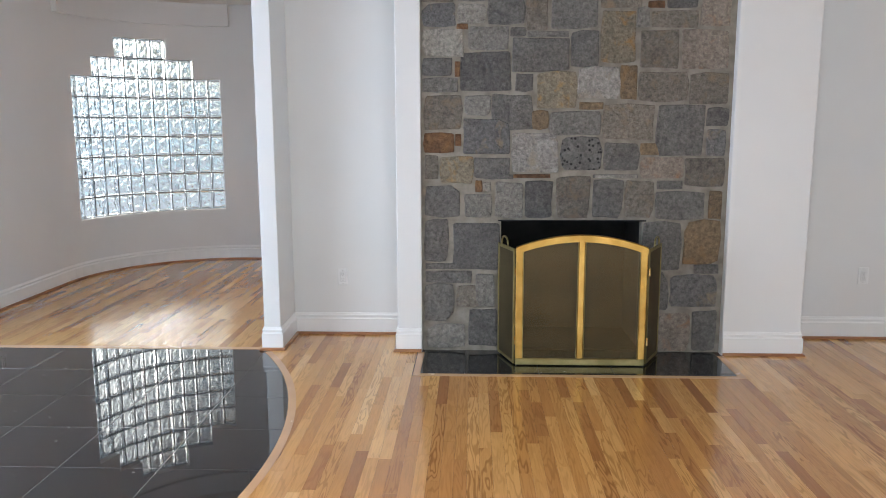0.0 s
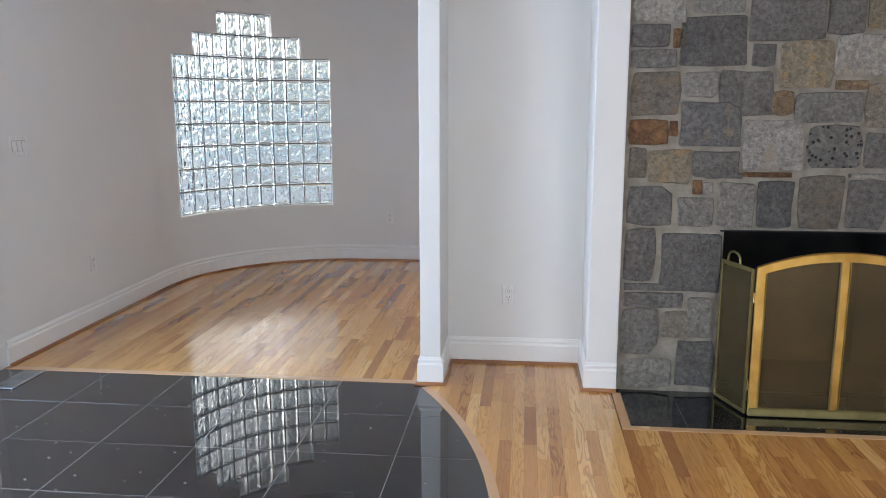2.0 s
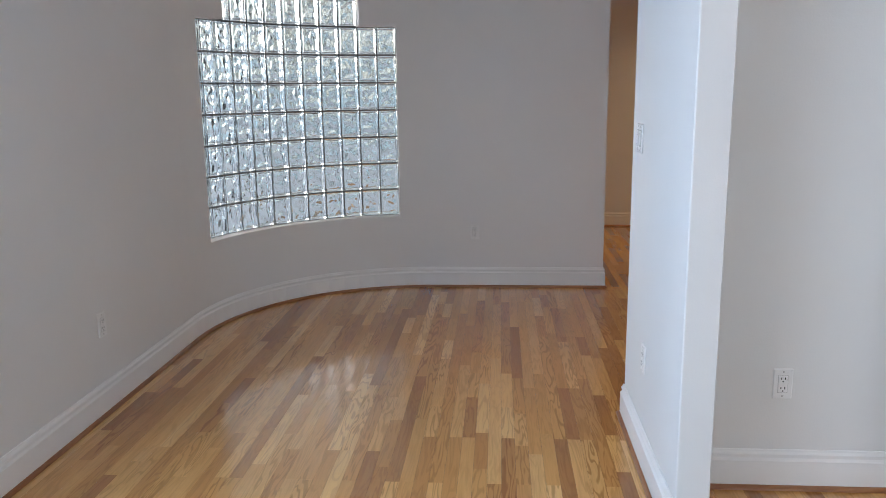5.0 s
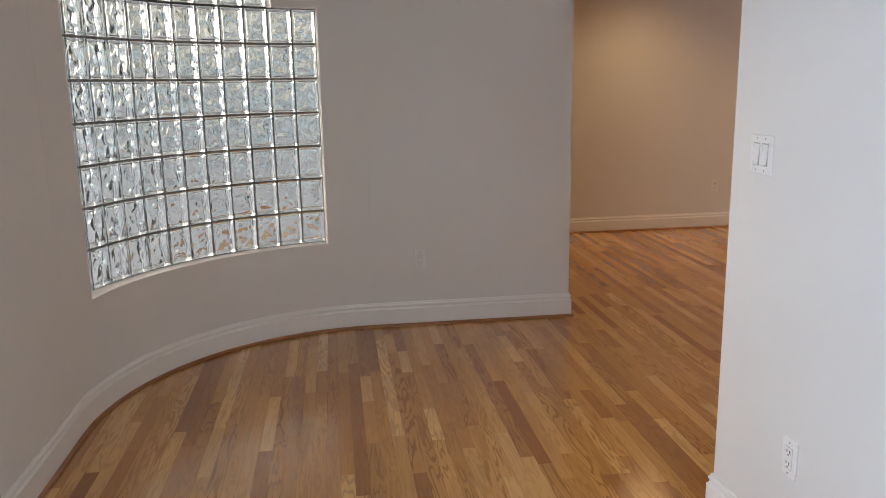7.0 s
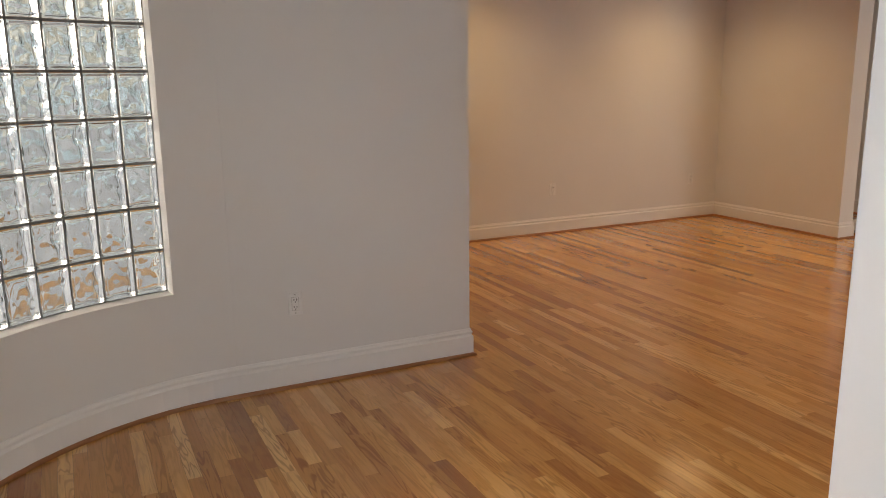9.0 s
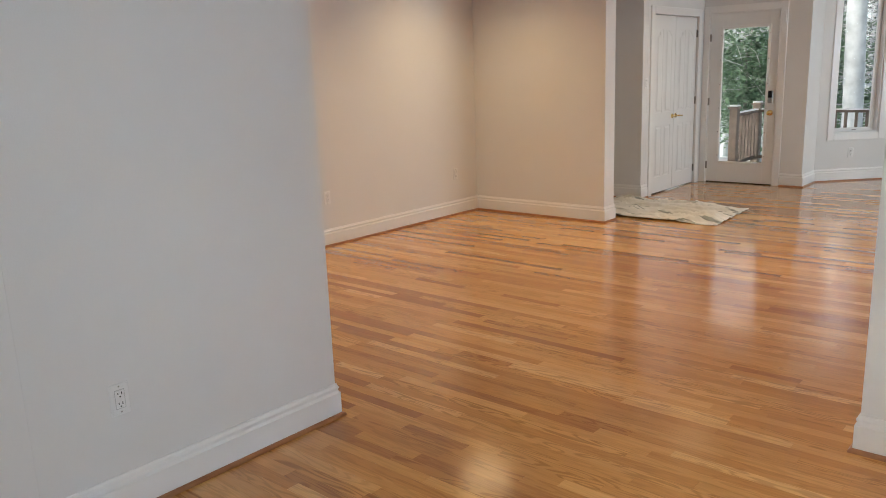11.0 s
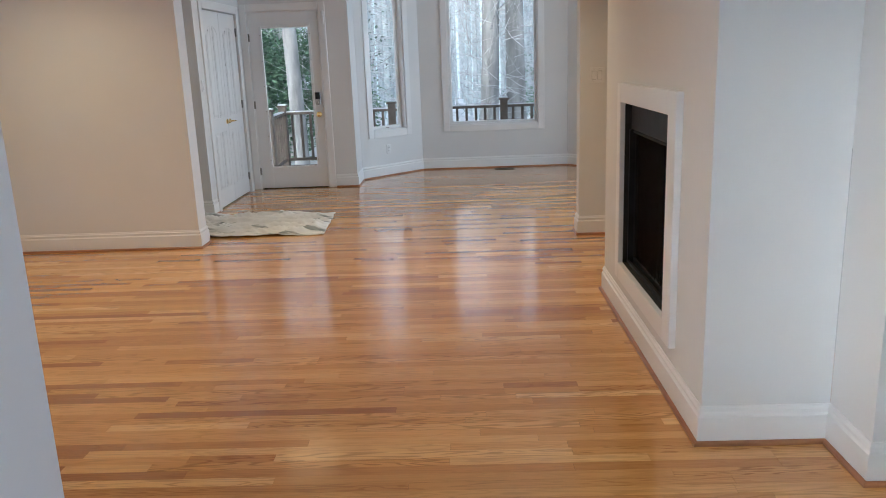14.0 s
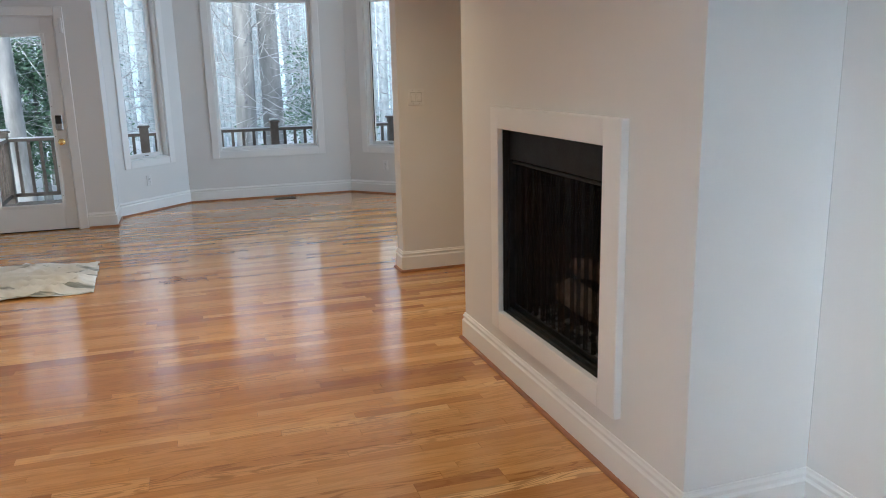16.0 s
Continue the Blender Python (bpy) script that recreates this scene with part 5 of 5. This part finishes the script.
for _ in range(16):
    a = woods_rng.uniform(95, 190)
    d = woods_rng.uniform(12, 34)
    bare_tree(-2.5 + d * math.cos(radians(a)), 7.2 + d * math.sin(radians(a)), woods_rng.uniform(0.12, 0.3), woods_rng.uniform(8, 14), woods_rng.choice((bark, pale_bark)), 5, 2.0, "slender bare woodland tree")


def evergreen(x, y, r, h, material, label, leaves):
    rng = random.Random(int(x * 53 + y * 17))
    tr = thing("evergreen_tree", label, "tree", group="evergreens")
    bm = bmesh.new()
    rod(bm, (x, y, -1.5), (x, y, h * 0.8), 0.10, 8, 0.03)
    part("trunk", bm, bark, tr)
    vs, fs = [], []
    clumps = []
    for _ in range(46):
        z = rng.uniform(-0.1, h)
        rr = r * (1 - 0.75 * max(0, z) / h) * rng.uniform(0.45, 1.0)
        a = rng.uniform(0, math.tau)
        clumps.append((Vector((x + rr * math.cos(a), y + rr * math.sin(a), z)), rng.uniform(0.25, 0.5)))
    for _ in range(leaves):
        c, s = rng.choice(clumps)
        p = c + Vector((rng.gauss(0, s), rng.gauss(0, s), rng.gauss(0, s * 0.55)))
        u = Vector((rng.uniform(-1, 1), rng.uniform(-1, 1), rng.uniform(-0.5, 0.4))).normalized()
        w = u.cross(Vector((rng.uniform(-0.4, 0.4), rng.uniform(-0.4, 0.4), 1))).normalized()
        ln, wd = rng.uniform(0.09, 0.17), rng.uniform(0.025, 0.05)
        i = len(vs)
        vs += [p, p + u * ln * 0.5 + w * wd, p + u * ln, p + u * ln * 0.5 - w * wd]
        fs.append((i, i + 1, i + 2, i + 3))
    me = bpy.data.meshes.new("crown")
    me.from_pydata([tuple(v) for v in vs], [], fs)
    me.materials.append(material)
    cr = new("crown", me)
    cr.parent = tr


for x, y, r, h, mt, lv in ((13.2, 11.9, 1.3, 2.1, leaf, 6000), (14.8, 10.7, 1.4, 2.0, leaf, 6000), (16.2, 12.9, 1.9, 3.4, leaf, 7000), (18.0, 11.0, 2.0, 3.6, leaf_dark, 3500), (22, 13.5, 2.2, 6.0, leaf_dark, 6000), (21, 4.2, 1.6, 2.2, leaf, 5000), (-1.2, 17.0, 2.0, 7.0, leaf_dark, 9000), (-4.0, 20.0, 2.2, 8.0, leaf_dark, 9000), (-6.6, 18.5, 1.8, 5.0, leaf_dark, 7000), (1.2, 19.5, 2.0, 7.5, leaf_dark, 8000)):
    evergreen(x, y, r, h, mt, "dense green broadleaf evergreen beyond the deck" if mt is leaf else "dark conifer in the woods", lv)

# thickets of far trunks and snowy twigs
vs, fs = [], []
for _ in range(420):
    x = woods_rng.uniform(26, 62)
    y = 7 + (x + 3) * woods_rng.uniform(-0.45, 0.50)
    r, h = woods_rng.uniform(0.04, 0.14), woods_rng.uniform(9, 20)
    i = len(vs)
    for z, rr in ((-2.0, r), (h, r * 0.4)):
        vs += [(x + rr * math.cos(t * math.tau / 5), y + rr * math.sin(t * math.tau / 5), z) for t in range(5)]
    fs += [(i + t, i + (t + 1) % 5, i + 5 + (t + 1) % 5, i + 5 + t) for t in range(5)]
# these trunks carry the haze in their colour
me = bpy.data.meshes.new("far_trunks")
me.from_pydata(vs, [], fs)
me.materials.append(haze_bark)
tagged(new("far_trunks", me), "dense stand of far tree trunks, paled by painted haze", "woods", kind="stuff")
vs, fs = [], []
for _ in range(7000):
    x = woods_rng.uniform(12.5, 34)
    p = Vector((x, 7 + (x + 3) * woods_rng.uniform(-0.42, 0.36), woods_rng.uniform(0.2, 2.0 + x * 0.16)))
    d = Vector((woods_rng.uniform(-1, 1), woods_rng.uniform(-1, 1), woods_rng.uniform(-0.25, 0.7))).normalized()
    r = woods_rng.uniform(0.004, 0.011)
    ln = woods_rng.uniform(0.25, 0.7)
    ring_ = []
    for s in range(4):
        i = len(vs)
        k = 1 - 0.25 * s
        vs += [tuple(p + Vector((0, r * k, 0))), tuple(p + Vector((0, -r * k, r * k))), tuple(p + Vector((r * k, 0, -r * k)))]
        if s:
            fs += [(i - 3 + t, i - 3 + (t + 1) % 3, i + (t + 1) % 3, i + t) for t in range(3)]
        p = p + d * ln
        d = (d + Vector((woods_rng.uniform(-0.4, 0.4), woods_rng.uniform(-0.4, 0.4), woods_rng.uniform(-0.25, 0.35)))).normalized()
me = bpy.data.meshes.new("snowy_twigs")
me.from_pydata(vs, [], fs)
me.materials.append(twig)
tagged(new("snowy_twigs", me), "tangle of thin snow-dusted twigs", "twigs", kind="stuff")

# backdrop ring whose colour and glow stand in for lit haze
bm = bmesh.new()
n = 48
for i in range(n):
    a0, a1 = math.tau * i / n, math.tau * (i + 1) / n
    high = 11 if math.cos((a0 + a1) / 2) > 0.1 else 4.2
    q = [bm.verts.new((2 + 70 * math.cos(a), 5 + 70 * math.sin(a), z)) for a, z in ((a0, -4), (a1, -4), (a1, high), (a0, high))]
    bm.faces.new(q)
tagged(part("backdrop", bm, far_woods), "grey winter woods in the distance, with haze painted on and glowing", "woods", kind="structure")

# ---------- floors ----------
TX, TY, TR = -3.975, 3.35, 3.08
foyer = thing("floor_tile", "polished black granite tile foyer floor with a rounded edge", "floor", kind="structure")
circle = [(TX + TR * math.cos(math.tau * k / 160), TY + TR * math.sin(math.tau * k / 160)) for k in range(160)]


def clip(poly, keep):
    """Cuts a convex polygon by the half plane keep(p) >= 0."""
    out = []
    for i, p in enumerate(poly):
        q = poly[(i + 1) % len(poly)]
        a, b = keep(p), keep(q)
        if a >= 0:
            out.append(p)
        if a * b < 0:
            t = a / (a - b)
            out.append((p[0] + (q[0] - p[0]) * t, p[1] + (q[1] - p[1]) * t))
    return out


TILE = 0.4565
for i in range(-1, 7):
    for k in range(0, 9):
        x0, y1 = -1.350 - TILE * i, 5.018 - TILE * k
        poly = [(max(x0 - TILE, WL - 0.02) + 0.0019, y1 - TILE + 0.0019), (x0 - 0.0019, y1 - TILE + 0.0019), (x0 - 0.0019, y1 - 0.0019), (max(x0 - TILE, WL - 0.02) + 0.0019, y1 - 0.0019)]
        if poly[1][0] - poly[0][0] < 0.02:
            continue
        if any((x - TX) ** 2 + (y - TY) ** 2 > TR * TR for x, y in poly):
            for s in range(160):
                a = circle[s]
                ang = math.tau * (s + 0.5) / 160
                nx, ny = math.cos(ang), math.sin(ang)
                off = TR * math.cos(math.pi / 160)
                if not poly:
                    break
                poly = clip(poly, lambda p: off - ((p[0] - TX) * nx + (p[1] - TY) * ny))
        if len(poly) > 2:
            part("tile", prism(bmesh.new(), poly, -0.012, 0.0, 0.0012), black_tile, foyer)
bm = bmesh.new()
bm.faces.new([bm.verts.new((max(x, WL - 0.02), min(y, 5.018), -0.0012)) for x, y in circle])
part("grout", bm, grout, foyer)

border = bmesh.new()
ring = [math.tau * k / 160 for k in range(-41, 42)]
ring = [a for a in ring if TY + (TR + 0.02) * math.sin(a) < 4.99 and TX + TR * math.cos(a) > WL - 0.05]
a_, b_ = [], []
for a in ring:
    for r, st in ((TR + 0.001, a_), (TR + 0.043, b_)):
        st.append([border.verts.new((TX + r * math.cos(a), TY + r * math.sin(a), z)) for z in (-0.01, 0.0015)])
for i in range(len(ring) - 1):
    border.faces.new((a_[i][1], b_[i][1], b_[i + 1][1], a_[i + 1][1]))
    border.faces.new((a_[i][0], a_[i][1], a_[i + 1][1], a_[i + 1][0]))
    border.faces.new((b_[i][1], b_[i][0], b_[i + 1][0], b_[i + 1][1]))
part("border", border, oak_border, foyer, "bent pale oak border strip")
part("border", boxed(WL, 5.020, -0.01, -1.345, 5.068, 0.0025, bevel=0.0015), oak_border, foyer, "pale oak threshold strip")

floor = tagged(part("floor", boxed(WL - 0.1, -2.6, -0.06, 7.9, 11.4, -0.004), under), "satin oak strip floor of narrow natural boards", "floor", kind="structure")
PW = 0.0572
plank_rng = random.Random(3)
LENGTHS = (0.34, 0.46, 0.60, 0.75, 0.92, 1.15, 1.45)
plank_meshes = {}


def plank_mesh(length):
    if length not in plank_meshes:
        bm = bmesh.new()
        prism(bm, [(-PW / 2 + 0.0003, -length / 2 + 0.0003), (PW / 2 - 0.0003, -length / 2 + 0.0003), (PW / 2 - 0.0003, length / 2 - 0.0003), (-PW / 2 + 0.0003, length / 2 - 0.0003)], -0.004, 0.0, 0.0003)
        bmesh.ops.recalc_face_normals(bm, faces=bm.faces)
        me = bpy.data.meshes.new("plank")
        bm.to_mesh(me)
        bm.free()
        me.materials.append(oak)
        plank_meshes[length] = me
    return plank_meshes[length]


def cut_circle(x):
    d = (TR + 0.043) ** 2 - (x - TX) ** 2
    return math.sqrt(d) if d > 0 else 0.0


def spans(x):
    """Stretches of board along y in the strip at x: (start, end, start follows the arc, end follows the arc)."""
    if x < -1.36:
        out = [(-2.5, TY - cut_circle(x), False, True), (5.068, 11.35, False, False)]
        return out
    c = cut_circle(x)
    if c > 0:
        return [(-2.5, TY - c, False, True), (TY + c, 11.35, True, False)]
    if -0.325 < x < 1.67:
        return [(-2.5, 4.50, False, False), (5.6, 11.35, False, False)]
    return [(-2.5, 11.35, False, False)]


def near(x, y0, y1):
    return (-3.3 < x < -1.5 and y0 > 5.07 and y1 < 8.3) or (-1.1 < x < 0.5 and y0 > 7.0 and y1 < 8.9)


vs, fs = [], []
singles = 0
rows_n = int((7.85 - WL) / PW)
for r in range(rows_n):
    x = WL + 0.01 + PW * (r + 0.5)
    for y0, y1, arc0, arc1 in spans(x):
        y = y0 - (0 if arc0 else plank_rng.uniform(0, 0.9) if y0 < -2 else 0)
        firsty = True
        while y < y1 - 0.01:
            ln = plank_rng.choice(LENGTHS) if not firsty else plank_rng.choice(LENGTHS[:4])
            e = y + ln
            if y1 - e < 0.16:
                e = y1
            if near(x, y, e) and e - y in LENGTHS or (near(x, y, e) and abs((e - y) - ln) < 1e-6):
                if singles < 300:
                    ob = new("plank", plank_mesh(ln))
                    ob.location = (x, (y + e) / 2, plank_rng.uniform(-0.0001, 0.0001))
                    ob.parent = floor
                    singles += 1
                    y, firsty = e, False
                    continue
            a, b = x - PW / 2 + 0.0003, x + PW / 2 - 0.0003
            sa = sb = y + 0.0003
            ea = eb = e - 0.0003
            if arc0 and firsty:
                sa, sb = TY + cut_circle(a), TY + cut_circle(b)
            if arc1 and e == y1:
                ea, eb = TY - cut_circle(a), TY - cut_circle(b)
            i = len(vs)
            h = plank_rng.uniform(-0.0001, 0.0001)
            c = 0.0003
            vs += [(a, sa, -0.004), (b, sb, -0.004), (b, eb, -0.004), (a, ea, -0.004), (a, sa, h - 0.0002), (b, sb, h - 0.0002), (b, eb, h - 0.0002), (a, ea, h - 0.0002),
                   (a + c, sa + c, h), (b - c, sb + c, h), (b - c, eb - c, h), (a + c, ea - c, h)]
            for j in range(4):
                n_ = (j + 1) % 4
                fs += [(i + j, i + n_, i + 4 + n_, i + 4 + j), (i + 4 + j, i + 4 + n_, i + 8 + n_, i + 8 + j)]
            fs.append((i + 8, i + 9, i + 10, i + 11))
            y, firsty = e, False
me = bpy.data.meshes.new("floor_boards")
me.from_pydata(vs, [], fs)
me.materials.append(oak)
fb = new("floor_boards", me)
fb.parent = floor
fb["kind"] = "stuff"
